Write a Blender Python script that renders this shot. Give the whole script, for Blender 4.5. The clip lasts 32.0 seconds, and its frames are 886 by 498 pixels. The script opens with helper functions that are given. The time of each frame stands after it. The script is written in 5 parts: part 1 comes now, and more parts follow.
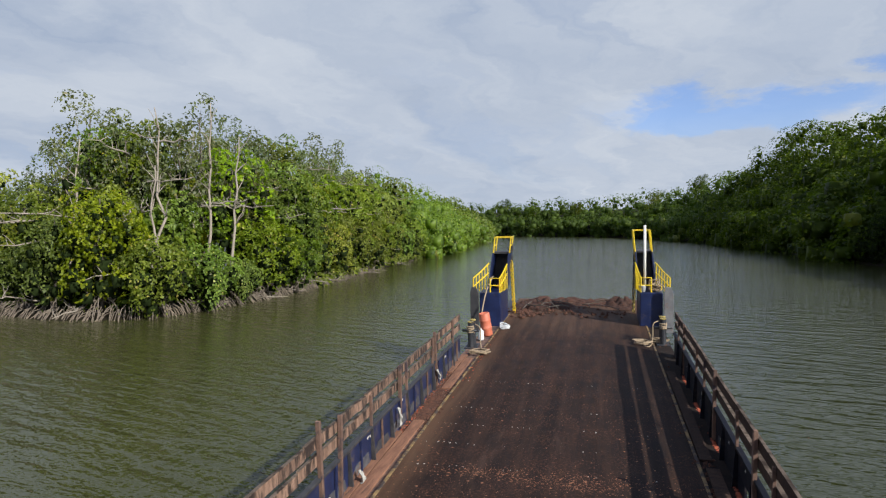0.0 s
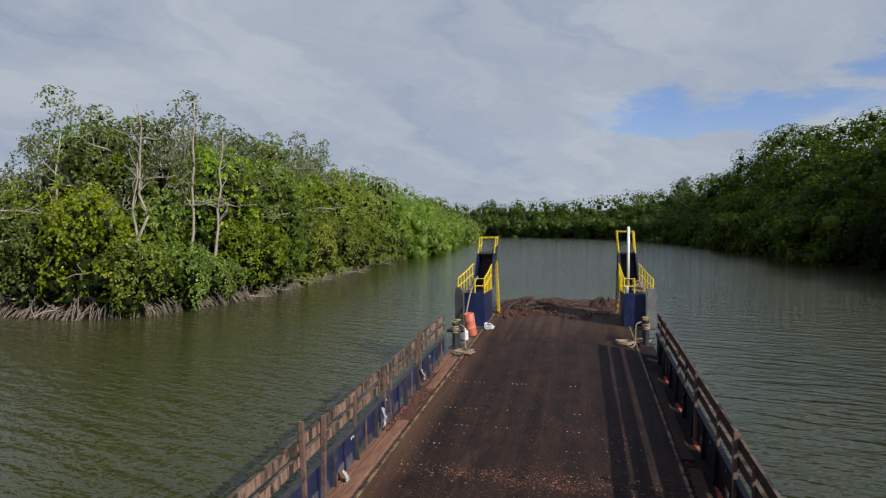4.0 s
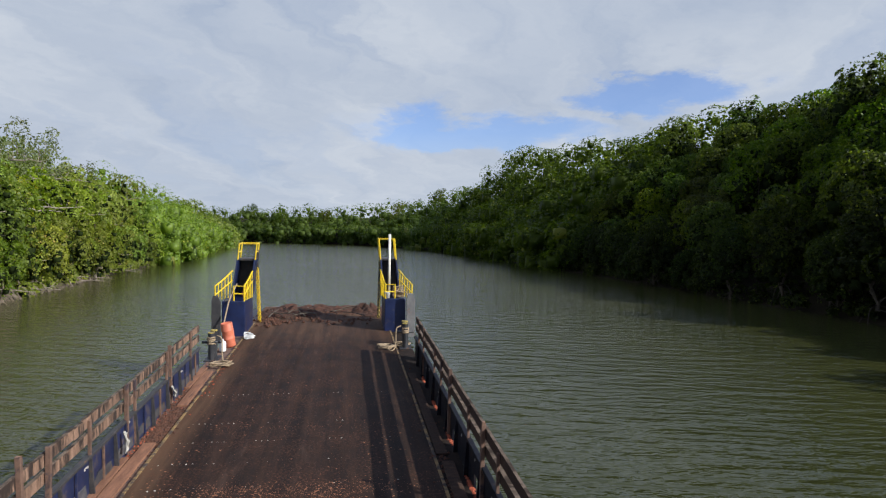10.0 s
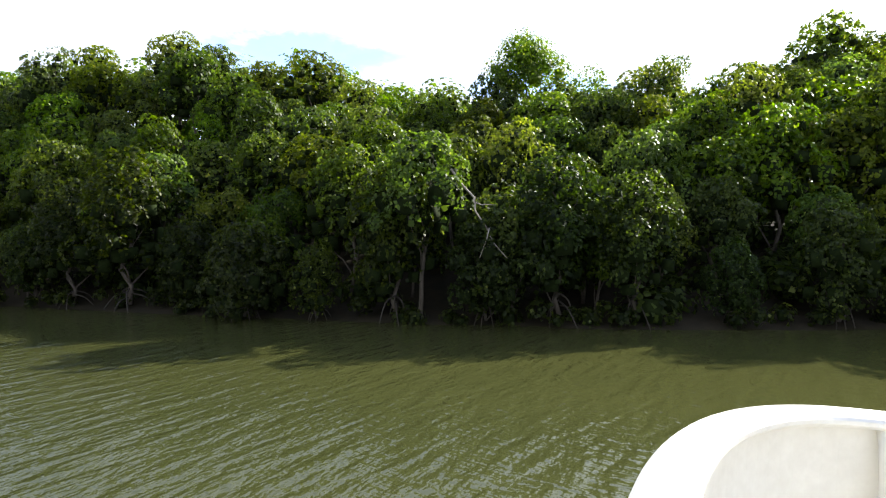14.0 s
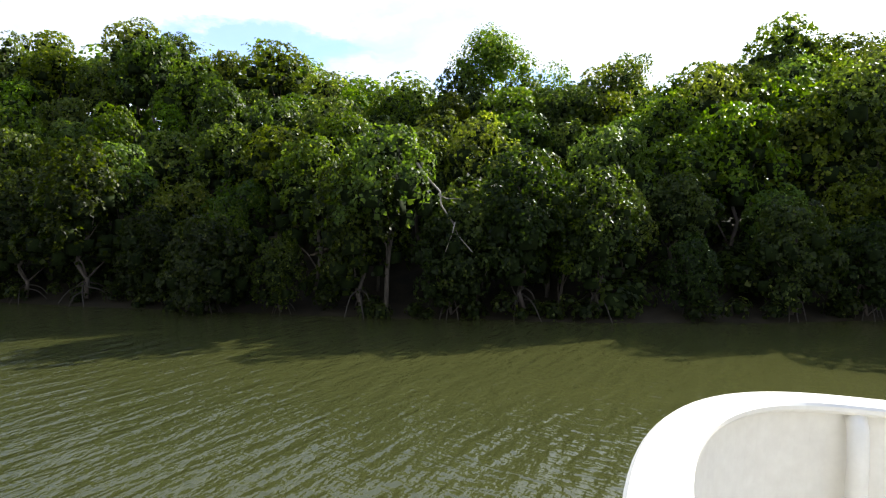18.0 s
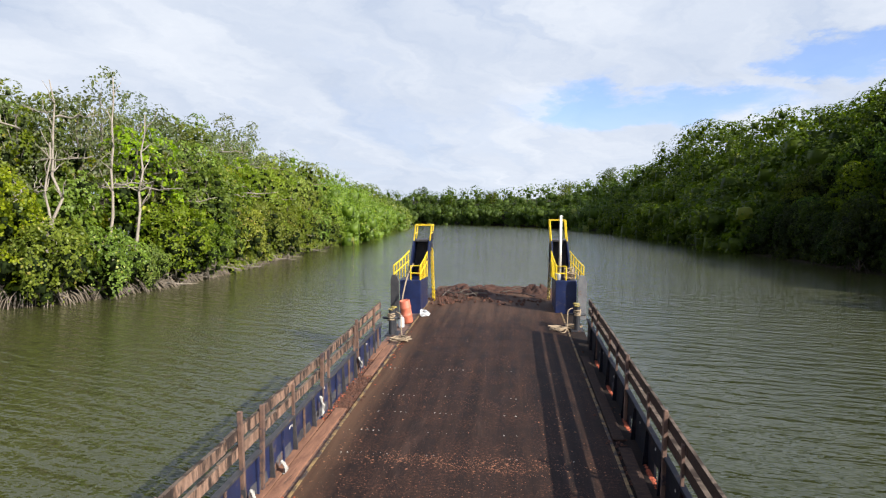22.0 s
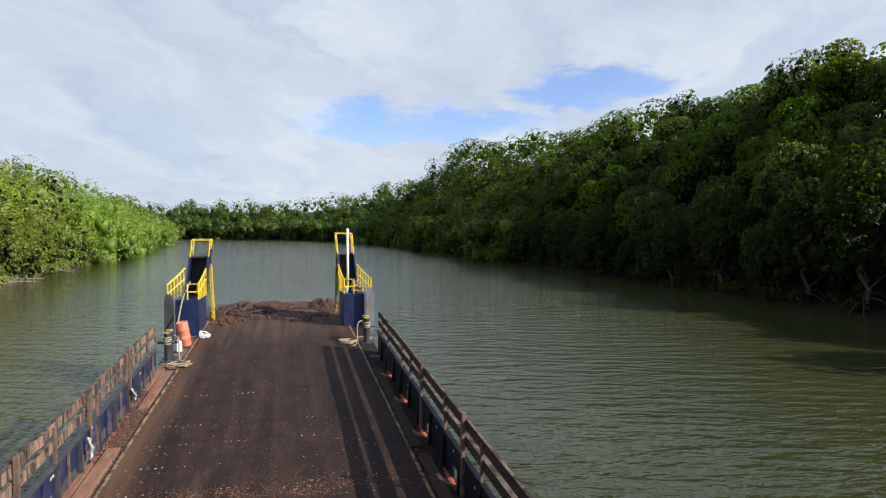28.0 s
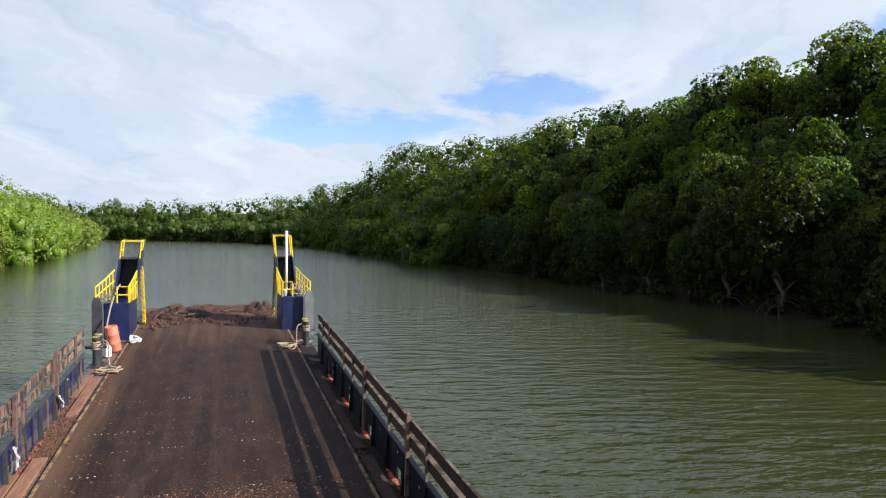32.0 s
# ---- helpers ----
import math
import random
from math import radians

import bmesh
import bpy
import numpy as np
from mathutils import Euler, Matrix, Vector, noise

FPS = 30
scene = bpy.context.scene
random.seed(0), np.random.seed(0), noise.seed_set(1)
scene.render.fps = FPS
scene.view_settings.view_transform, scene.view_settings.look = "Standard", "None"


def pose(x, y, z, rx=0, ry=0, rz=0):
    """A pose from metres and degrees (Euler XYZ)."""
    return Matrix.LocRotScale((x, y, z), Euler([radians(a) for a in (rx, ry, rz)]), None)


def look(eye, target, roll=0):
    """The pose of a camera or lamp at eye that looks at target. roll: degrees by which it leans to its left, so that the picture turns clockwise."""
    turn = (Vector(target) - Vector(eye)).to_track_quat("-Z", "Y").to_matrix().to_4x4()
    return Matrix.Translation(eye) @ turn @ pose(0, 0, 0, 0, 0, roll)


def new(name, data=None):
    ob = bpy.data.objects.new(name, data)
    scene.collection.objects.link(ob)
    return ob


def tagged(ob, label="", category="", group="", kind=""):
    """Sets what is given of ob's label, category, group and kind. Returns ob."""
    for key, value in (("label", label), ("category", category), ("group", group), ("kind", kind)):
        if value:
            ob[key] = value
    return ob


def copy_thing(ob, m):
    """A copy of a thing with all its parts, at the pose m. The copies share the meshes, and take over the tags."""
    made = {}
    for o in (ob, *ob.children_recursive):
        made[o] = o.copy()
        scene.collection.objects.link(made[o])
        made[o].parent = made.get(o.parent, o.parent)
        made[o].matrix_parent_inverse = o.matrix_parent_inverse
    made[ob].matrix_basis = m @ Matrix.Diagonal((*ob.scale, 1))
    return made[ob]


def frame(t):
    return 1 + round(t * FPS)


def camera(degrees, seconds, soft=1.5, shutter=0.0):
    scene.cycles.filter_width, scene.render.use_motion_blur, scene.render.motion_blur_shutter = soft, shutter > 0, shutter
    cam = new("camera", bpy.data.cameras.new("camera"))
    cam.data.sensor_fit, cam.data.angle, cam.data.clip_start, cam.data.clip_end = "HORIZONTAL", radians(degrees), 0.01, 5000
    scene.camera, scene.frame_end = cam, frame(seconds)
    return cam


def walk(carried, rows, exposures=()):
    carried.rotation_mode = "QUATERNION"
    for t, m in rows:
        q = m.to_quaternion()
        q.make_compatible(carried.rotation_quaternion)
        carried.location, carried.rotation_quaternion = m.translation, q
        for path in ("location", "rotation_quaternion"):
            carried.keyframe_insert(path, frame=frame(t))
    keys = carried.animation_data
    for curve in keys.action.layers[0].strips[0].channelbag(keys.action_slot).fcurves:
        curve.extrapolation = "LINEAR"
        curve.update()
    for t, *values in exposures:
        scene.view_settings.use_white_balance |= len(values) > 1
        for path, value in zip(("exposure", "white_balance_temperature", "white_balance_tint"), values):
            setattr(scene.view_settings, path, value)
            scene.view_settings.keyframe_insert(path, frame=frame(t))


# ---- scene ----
cam = camera(69.4, 32.0, soft=1.25)

EYE = (0.0, 0.0, 6.3)
PATH = [  # seconds, heading to the left of the bow, pitch, roll
    (0, 13.62, -2.05, -0.61), (0.5, 13.98, -2.49, -0.66), (1, 14.46, -2.33, -0.49), (1.5, 16.75, -2.29, -0.66),
    (2, 19.13, -2.39, -0.75), (2.5, 21.33, -2.41, -0.99), (3, 21.63, -2.48, -0.83), (3.5, 18.02, -2.13, -0.45),
    (4, 12.27, -2.05, -0.24), (4.5, 7.70, -2.04, -0.04), (6.5, 1.67, -1.75, 0.34), (7, 1.36, -1.91, 0.48),
    (7.5, 1.21, -1.98, 0.46), (8, 0.90, -1.99, 0.54), (8.5, 0.36, -1.98, 0.45), (9, -0.72, -1.95, 0.55),
    (9.5, -3.67, -1.67, 0.59), (10, -8.67, -1.37, 0.76), (10.5, -14.11, -1.31, 0.45), (11, -19.08, -0.87, 0.53),
    (11.5, -26.40, -0.50, 0.45), (12, -36.60, -0.40, 0.15), (12.5, -47.60, -0.80, 0.22), (13, -57.00, -1.20, 0.20),
    (13.5, -65.20, -1.60, 0.10), (14, -73.20, -2.00, -0.20), (14.5, -84.40, -1.95, -0.15), (15, -94.90, -1.80, -0.10),
    (15.5, -101.20, -1.60, -0.15), (17.5, -89.10, -2.35, 0.20), (18, -76.40, -2.55, 0.15), (18.5, -63.80, -2.45, 0.10),
    (19, -51.50, -2.20, 0.00), (19.4, -42.99, -2.13, 0.15), (19.7, -36.08, -2.16, 0.21), (20, -28.80, -2.38, 0.37),
    (20.5, -18.03, -2.44, 0.92), (21, -9.04, -3.08, 0.38), (21.5, 0.02, -3.40, 0.36), (22, 6.10, -3.19, 0.36),
    (22.5, 7.78, -3.33, 0.23), (23, 10.01, -3.28, 0.21), (23.5, 12.20, -3.33, -0.25), (24, 11.20, -2.70, -0.50),
    (24.5, 4.59, -2.52, -0.66), (25, -2.25, -2.17, -0.54), (25.5, -6.10, -2.16, -0.08), (26, -8.43, -1.95, -0.02),
    (26.5, -10.44, -1.83, 0.27), (28.5, -14.70, -1.94, -0.09), (29, -16.09, -1.88, 0.05), (29.5, -17.12, -1.90, 0.15),
    (30, -17.79, -1.65, 0.33), (30.5, -18.00, -1.62, 0.42), (31, -18.69, -1.82, 0.37), (31.5, -18.93, -1.64, 0.46),
    (32, -19.32, -1.61, 0.56),
]


def heading(yaw, pitch):
    a, b = radians(yaw), radians(pitch)
    return Vector((-math.sin(a) * math.cos(b), math.cos(a) * math.cos(b), math.sin(b)))


SWAY = [(0, 0, 0), (12, 0, 0), (13, -0.16, 0.28), (14.0, -0.10, 0.22), (15, 0.10, 0.08), (15.5, 0.08, 0.03), (16.4, 0.05, 0.06), (17.5, -0.06, 0.21), (18.1, -0.17, 0.30), (19.4, 0.03, 0), (20.5, 0.04, -0.04), (22.5, -0.24, -0.02), (24, -0.57, 0.06), (29, -0.57, 0.07), (31, -0.74, -0.04), (32, -0.78, -0.06)]


def stand(t):
    """Where the eye stands: it swings a little with the turning shoulders."""
    for (a, ax, ay), (b, bx, by) in zip(SWAY, SWAY[1:]):
        if t <= b:
            f = (t - a) / (b - a)
            f = f * f * (3 - 2 * f)
            return Vector((EYE[0] + ax + (bx - ax) * f, EYE[1] + ay + (by - ay) * f, EYE[2]))


walk(cam, [(t, look(stand(t), stand(t) + 10 * heading(y, p), r)) for t, y, p, r in PATH],
     exposures=[(0, 0.27, 6000, 8), (1.5, -0.06, 6000, 8), (4, -0.06, 6000, 8), (9, 0.22, 6000, 8), (11, 0.47, 6100, 8), (12, 1.02, 6200, 8), (13, 1.87, 6350, 8), (14.2, 1.62, 6300, 8), (15.0, 1.10, 6350, 9), (15.5, 0.70, 6400, 9), (17.5, 1.27, 6250, 8),
                (19, 1.52, 6400, 7), (20.3, 0.98, 6250, 8), (22, 0.78, 6200, 9), (23.2, 0.57, 6150, 8), (26, 0.55, 6050, 7), (32, 0.78, 6050, 6)])

# ---- light ----
SUN_AZ, SUN_EL = 124.0, 30.9
SUN_DIR = Vector((math.sin(radians(SUN_AZ)) * math.cos(radians(SUN_EL)), math.cos(radians(SUN_AZ)) * math.cos(radians(SUN_EL)), math.sin(radians(SUN_EL))))
sun = new("sun", bpy.data.lights.new("sun", "SUN"))
sun.data.energy, sun.data.angle, sun.data.color = 5.0, radians(0.6), (1.0, 0.93, 0.82)
sun.matrix_world = look(SUN_DIR * 100, (0, 0, 0))


class Nodes:
    """A small builder for node trees."""

    def __init__(self, tree):
        self.tree = tree
        tree.nodes.clear()

    def add(self, kind, **sets):
        n = self.tree.nodes.new(kind)
        for k, v in sets.items():
            if k in n.inputs:
                n.inputs[k].default_value = v
            else:
                setattr(n, k, v)
        return n

    def link(self, a, b):
        self.tree.links.new(a, b)

    def math(self, op, a, b=None, clamp=False):
        n = self.add("ShaderNodeMath", operation=op, use_clamp=clamp)
        for i, v in enumerate((a, b)):
            if v is None:
                continue
            if isinstance(v, (int, float)):
                n.inputs[i].default_value = v
            else:
                self.link(v, n.inputs[i])
        return n.outputs[0]

    def ramp(self, fac, stops):
        n = self.add("ShaderNodeValToRGB")
        e = n.color_ramp.elements
        while len(e) < len(stops):
            e.new(0.5)
        for el, (p, c) in zip(e, stops):
            el.position = p
            el.color = (c, c, c, 1) if isinstance(c, (int, float)) else (*c, 1)
        self.link(fac, n.inputs[0])
        return n.outputs[0]

    def mix(self, fac, a, b, blend="MIX"):
        n = self.add("ShaderNodeMix", data_type="RGBA", blend_type=blend)
        for sock, v in ((n.inputs[0], fac), (n.inputs[6], a), (n.inputs[7], b)):
            if isinstance(v, (int, float)):
                sock.default_value = v
            elif isinstance(v, tuple):
                sock.default_value = (*v, 1)
            else:
                self.link(v, sock)
        return n.outputs[2]

    def noise(self, vec, scale, detail=4, rough=0.55, dist=0.0):
        n = self.add("ShaderNodeTexNoise")
        n.inputs["Scale"].default_value, n.inputs["Detail"].default_value = scale, detail
        n.inputs["Roughness"].default_value, n.inputs["Distortion"].default_value = rough, dist
        if vec is not None:
            self.link(vec, n.inputs["Vector"])
        return n.outputs[0]

    def mapping(self, vec, scale=(1, 1, 1), rot=(0, 0, 0), loc=(0, 0, 0)):
        n = self.add("ShaderNodeMapping")
        n.inputs["Scale"].default_value, n.inputs["Rotation"].default_value, n.inputs["Location"].default_value = scale, rot, loc
        self.link(vec, n.inputs["Vector"])
        return n.outputs[0]


world = bpy.data.worlds.new("sky")
scene.world = world
world.use_nodes = True
w = Nodes(world.node_tree)
sky = w.add("ShaderNodeTexSky", sky_type="NISHITA", sun_disc=False, sun_elevation=radians(SUN_EL), sun_rotation=radians(SUN_AZ), air_density=1.0, dust_density=0.4, ozone_density=2.0)
tc = w.add("ShaderNodeTexCoord").outputs["Generated"]
sep = w.add("ShaderNodeSeparateXYZ")
w.link(tc, sep.inputs[0])
zz = w.math("ADD", w.math("MAXIMUM", sep.outputs[2], 0.0), 0.22)
flat = w.add("ShaderNodeCombineXYZ")
w.link(w.math("DIVIDE", sep.outputs[0], zz), flat.inputs[0])
w.link(w.math("DIVIDE", sep.outputs[1], zz), flat.inputs[1])
warp = w.add("ShaderNodeTexNoise")
warp.inputs["Scale"].default_value, warp.inputs["Detail"].default_value, warp.inputs["Roughness"].default_value = 2.1, 8, 0.6
w.link(flat.outputs[0], warp.inputs["Vector"])
shift = w.add("ShaderNodeVectorMath", operation="MULTIPLY_ADD")
w.link(warp.outputs["Color"], shift.inputs[0])
shift.inputs[1].default_value = (0.8, 0.8, 0)
w.link(flat.outputs[0], shift.inputs[2])
bent = shift.outputs[0]


def gap(cx, cy, turn, sx, sy):
    """A clear gap in the cloud, round a place in the sky's plane."""
    m = w.add("ShaderNodeMapping", vector_type="TEXTURE")
    m.inputs["Location"].default_value, m.inputs["Rotation"].default_value, m.inputs["Scale"].default_value = (cx + 0.4, cy + 0.4, 0), (0, 0, turn), (sx, sy, 1)
    w.link(bent, m.inputs["Vector"])
    far = w.add("ShaderNodeVectorMath", operation="LENGTH")
    w.link(m.outputs[0], far.inputs[0])
    return w.ramp(far.outputs["Value"], [(0.35, 1.0), (1.0, 0.0)])


def drawn(across, along, turn):
    """The sky's plane with clouds drawn out along one heading."""
    m = w.add("ShaderNodeMapping", vector_type="TEXTURE")
    m.inputs["Rotation"].default_value, m.inputs["Scale"].default_value = (0, 0, radians(turn)), (across, along, 1)
    w.link(bent, m.inputs["Vector"])
    return m.outputs[0]


veil = drawn(0.85, 1.7, -20)
big = w.noise(veil, 0.8, 7, 0.55, 0.3)
wisp = w.noise(drawn(0.6, 2.4, -16), 2.2, 8, 0.6, 0.5)
amount = w.math("ADD", w.math("MULTIPLY", big, 0.64), w.math("MULTIPLY", wisp, 0.36))
gaps = w.math("MAXIMUM", gap(0.54, 2.55, -0.10, 0.72, 0.27), gap(1.02, 2.12, -0.42, 0.36, 0.22))
gaps = w.math("MAXIMUM", gaps, w.math("MULTIPLY", gap(-2.0, 1.2, 0.9, 0.7, 0.22), 0.6))
gaps = w.math("MAXIMUM", gaps, w.math("MULTIPLY", w.math("MAXIMUM", gap(1.80, 1.00, -0.9, 0.45, 0.20), gap(2.25, 0.32, -1.2, 0.45, 0.20)), 0.75))
amount = w.math("SUBTRACT", w.math("ADD", amount, 0.07), w.math("MULTIPLY", gaps, 0.40))
overhead = w.ramp(sep.outputs[2], [(0.34, 0.0), (0.52, 0.22)])
amount = w.math("SUBTRACT", amount, overhead)
cover = w.ramp(amount, [(0.28, 0.22), (0.36, 0.5), (0.44, 0.92), (0.55, 1.0)])
low = w.ramp(sep.outputs[2], [(0.0, 0.9), (0.08, 0.6), (0.2, 0.0)])
cover = w.math("MAXIMUM", cover, low)
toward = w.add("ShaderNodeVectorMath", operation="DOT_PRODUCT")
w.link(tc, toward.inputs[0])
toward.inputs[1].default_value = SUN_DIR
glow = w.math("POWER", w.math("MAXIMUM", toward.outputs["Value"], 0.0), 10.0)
tone = w.ramp(w.math("ADD", w.math("MULTIPLY", w.noise(veil, 1.4, 5, 0.5, 0.4), 0.6), w.math("MULTIPLY", wisp, 0.4)), [(0.34, (0.54, 0.61, 0.75)), (0.62, (0.86, 0.88, 0.93))])
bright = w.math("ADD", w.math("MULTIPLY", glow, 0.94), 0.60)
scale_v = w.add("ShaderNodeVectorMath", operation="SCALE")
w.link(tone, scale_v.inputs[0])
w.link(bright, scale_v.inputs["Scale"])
clear = w.add("ShaderNodeVectorMath", operation="MULTIPLY")
w.link(sky.outputs[0], clear.inputs[0])
clear.inputs[1].default_value = (0.092, 0.096, 0.124)
bg = w.add("ShaderNodeBackground")
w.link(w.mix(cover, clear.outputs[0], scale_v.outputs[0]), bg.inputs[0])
w.link(bg.outputs[0], w.add("ShaderNodeOutputWorld").inputs[0])

# ---- materials ----


def material(name, low, high, rough=0.7, metal=0.0, scale=3.0, bump=0.15, spots=None, spot_scale=1.2, spot_level=0.58, stretch=(1, 1, 1), rand=0.0, spec=0.5, dust=None):
    """A worn surface: two tones in grain, stains of a third, fine relief."""
    m = bpy.data.materials.new(name)
    m.use_nodes = True
    g = Nodes(m.node_tree)
    p = g.add("ShaderNodeBsdfPrincipled", Metallic=metal)
    vec = g.mapping(g.add("ShaderNodeTexCoord").outputs["Object"], scale=stretch)
    grain = g.noise(vec, scale, 8, 0.65)
    fine = g.noise(vec, scale * 9, 4, 0.6)
    tone = g.math("ADD", g.math("MULTIPLY", grain, 0.7), g.math("MULTIPLY", fine, 0.3))
    col = g.mix(g.ramp(tone, [(0.35, 0.0), (0.65, 1.0)]), low, high)
    if spots:
        wear = g.ramp(g.noise(vec, spot_scale, 9, 0.68, 0.3), [(spot_level - 0.03, 0.0), (spot_level + 0.05, 1.0)])
        col = g.mix(wear, col, spots)
    if dust:
        xyz = g.add("ShaderNodeSeparateXYZ")
        g.link(g.add("ShaderNodeTexCoord").outputs["Object"], xyz.inputs[0])
        side = g.math("MULTIPLY", g.math("SUBTRACT", g.math("MULTIPLY", g.math("ADD", xyz.outputs[0], 1.02), -1.0), 1.9), 1.1, True)
        bow = g.math("MULTIPLY", g.math("SUBTRACT", xyz.outputs[1], 21.0), 0.10, True)
        lies = g.math("ADD", g.math("MAXIMUM", side, bow), g.math("MULTIPLY", g.noise(vec, 0.8, 8, 0.7, 0.5), 1.3))
        col = g.mix(g.math("MULTIPLY", g.math("SUBTRACT", lies, 0.85), 0.9, True), col, dust)
        plain = g.add("ShaderNodeTexCoord").outputs["Object"]
        tracks = g.ramp(g.noise(g.mapping(plain, scale=(1.6, 0.05, 1)), 1.5, 6, 0.6, 0.3), [(0.40, 0.62), (0.60, 1.22)])
        col = g.mix(1.0, col, tracks, "MULTIPLY")
        caked = g.ramp(g.noise(plain, 1.1, 8, 0.7, 0.6), [(0.42, 0.0), (0.60, 0.9)])
        fleck = g.ramp(g.noise(plain, 17.0, 5, 0.7), [(0.50, 0.0), (0.62, 1.0)])
        col = g.mix(g.math("MULTIPLY", caked, fleck), col, (0.105, 0.044, 0.024))
        dot = g.ramp(g.noise(plain, 38.0, 2, 0.5), [(0.68, 0.0), (0.72, 0.6)])
        col = g.mix(dot, col, (0.20, 0.135, 0.095))
    if rand:
        info = g.add("ShaderNodeObjectInfo").outputs["Random"]
        hsv = g.add("ShaderNodeHueSaturation")
        g.link(col, hsv.inputs["Color"])
        g.link(g.math("ADD", g.math("MULTIPLY", info, 2 * rand), 1 - rand), hsv.inputs["Value"])
        col = hsv.outputs[0]
    g.link(col, p.inputs["Base Color"])
    g.link(g.math("ADD", g.math("MULTIPLY", grain, 0.3), rough - 0.15), p.inputs["Roughness"])
    p.inputs["Specular IOR Level"].default_value = spec
    if bump:
        b = g.add("ShaderNodeBump", Strength=bump, Distance=0.02)
        g.link(tone, b.inputs["Height"])
        g.link(b.outputs[0], p.inputs["Normal"])
    g.link(p.outputs[0], g.add("ShaderNodeOutputMaterial").inputs[0])
    return m


def leaf_material(name, dark, light, odd, through_light=0.3, shine=0.3):
    m = bpy.data.materials.new(name)
    m.use_nodes = True
    g = Nodes(m.node_tree)
    isl = g.add("ShaderNodeNewGeometry").outputs["Random Per Island"]
    tree_r = g.add("ShaderNodeObjectInfo").outputs["Random"]
    vec = g.add("ShaderNodeTexCoord").outputs["Object"]
    patch = g.noise(vec, 0.5, 3, 0.5)
    f = g.math("ADD", g.math("MULTIPLY", isl, 0.36), g.math("MULTIPLY", patch, 0.80))
    col = g.mix(g.ramp(f, [(0.3, 0.0), (0.95, 1.0)]), dark, light)
    col = g.mix(g.ramp(isl, [(0.965, 0.0), (0.985, 1.0)]), col, odd)
    hsv = g.add("ShaderNodeHueSaturation")
    g.link(col, hsv.inputs["Color"])
    g.link(g.math("ADD", g.math("MULTIPLY", tree_r, 0.80), 0.62), hsv.inputs["Value"])
    g.link(g.math("ADD", g.math("MULTIPLY", g.math("FRACT", g.math("MULTIPLY", tree_r, 7.3)), 0.05), 0.472), hsv.inputs["Hue"])
    g.link(g.math("ADD", g.math("MULTIPLY", g.math("FRACT", g.math("MULTIPLY", tree_r, 13.7)), 0.25), 0.88), hsv.inputs["Saturation"])
    p = g.add("ShaderNodeBsdfPrincipled", Roughness=0.48)
    p.inputs["Specular IOR Level"].default_value = shine
    g.link(hsv.outputs[0], p.inputs["Base Color"])
    tr = g.add("ShaderNodeBsdfTranslucent")
    warm = g.mix(1.0, hsv.outputs[0], (2.5, 2.7, 0.75), "MULTIPLY")
    g.link(warm, tr.inputs[0])
    mx = g.add("ShaderNodeMixShader")
    mx.inputs[0].default_value = through_light
    g.link(p.outputs[0], mx.inputs[1])
    g.link(tr.outputs[0], mx.inputs[2])
    g.link(mx.outputs[0], g.add("ShaderNodeOutputMaterial").inputs[0])
    return m


def water_material():
    m = bpy.data.materials.new("river_water")
    m.use_nodes = True
    g = Nodes(m.node_tree)
    p = g.add("ShaderNodeBsdfPrincipled", IOR=1.33, Roughness=0.08)
    p.inputs["Specular IOR Level"].default_value = 0.5
    vec = g.add("ShaderNodeTexCoord").outputs["Object"]
    silt = g.noise(g.mapping(vec, scale=(1, 0.35, 1)), 0.03, 4, 0.5)
    g.link(g.mix(g.ramp(silt, [(0.35, 0.0), (0.65, 1.0)]), (0.034, 0.038, 0.0120), (0.055, 0.0560, 0.0170)), p.inputs["Base Color"])
    def train(turn, longer, scale, detail, height, reach):
        """Slopes of wind ripples whose long crests lie along one heading."""
        ax = Vector((-math.sin(radians(turn)), math.cos(radians(turn)), 0))
        ends = []
        for k in (0.5, -0.5):
            n = g.add("ShaderNodeMapping", vector_type="TEXTURE")
            n.inputs["Rotation"].default_value, n.inputs["Scale"].default_value, n.inputs["Location"].default_value = (0, 0, radians(turn)), (longer, 1, 1), ax * (k * reach)
            g.link(vec, n.inputs["Vector"])
            ends.append(g.noise(n.outputs[0], scale, detail, 0.55, 0.2))
        slope = g.math("MULTIPLY", g.math("SUBTRACT", ends[0], ends[1]), height / reach)
        v = g.add("ShaderNodeVectorMath", operation="SCALE")
        v.inputs[0].default_value = ax
        g.link(g.math("MULTIPLY", slope, calm), v.inputs["Scale"])
        return v.outputs[0]
    calm = g.ramp(g.noise(g.mapping(vec, scale=(1, 0.4, 1)), 0.045, 3, 0.5), [(0.3, 0.6), (0.65, 1.0)])
    total = None
    for ripple in ((-17, 3.2, 1.5, 1, 0.150, 0.10), (-9, 2.2, 5.2, 3, 0.070, 0.035), (68, 2.0, 3.2, 2, 0.045, 0.05)):
        v = train(*ripple)
        if total is not None:
            s = g.add("ShaderNodeVectorMath", operation="ADD")
            g.link(total, s.inputs[0])
            g.link(v, s.inputs[1])
            v = s.outputs[0]
        total = v
    s = g.add("ShaderNodeVectorMath", operation="ADD")
    g.link(total, s.inputs[0])
    s.inputs[1].default_value = (0, 0, 1)
    u = g.add("ShaderNodeVectorMath", operation="NORMALIZE")
    g.link(s.outputs[0], u.inputs[0])
    g.link(u.outputs[0], p.inputs["Normal"])
    g.link(p.outputs[0], g.add("ShaderNodeOutputMaterial").inputs[0])
    return m


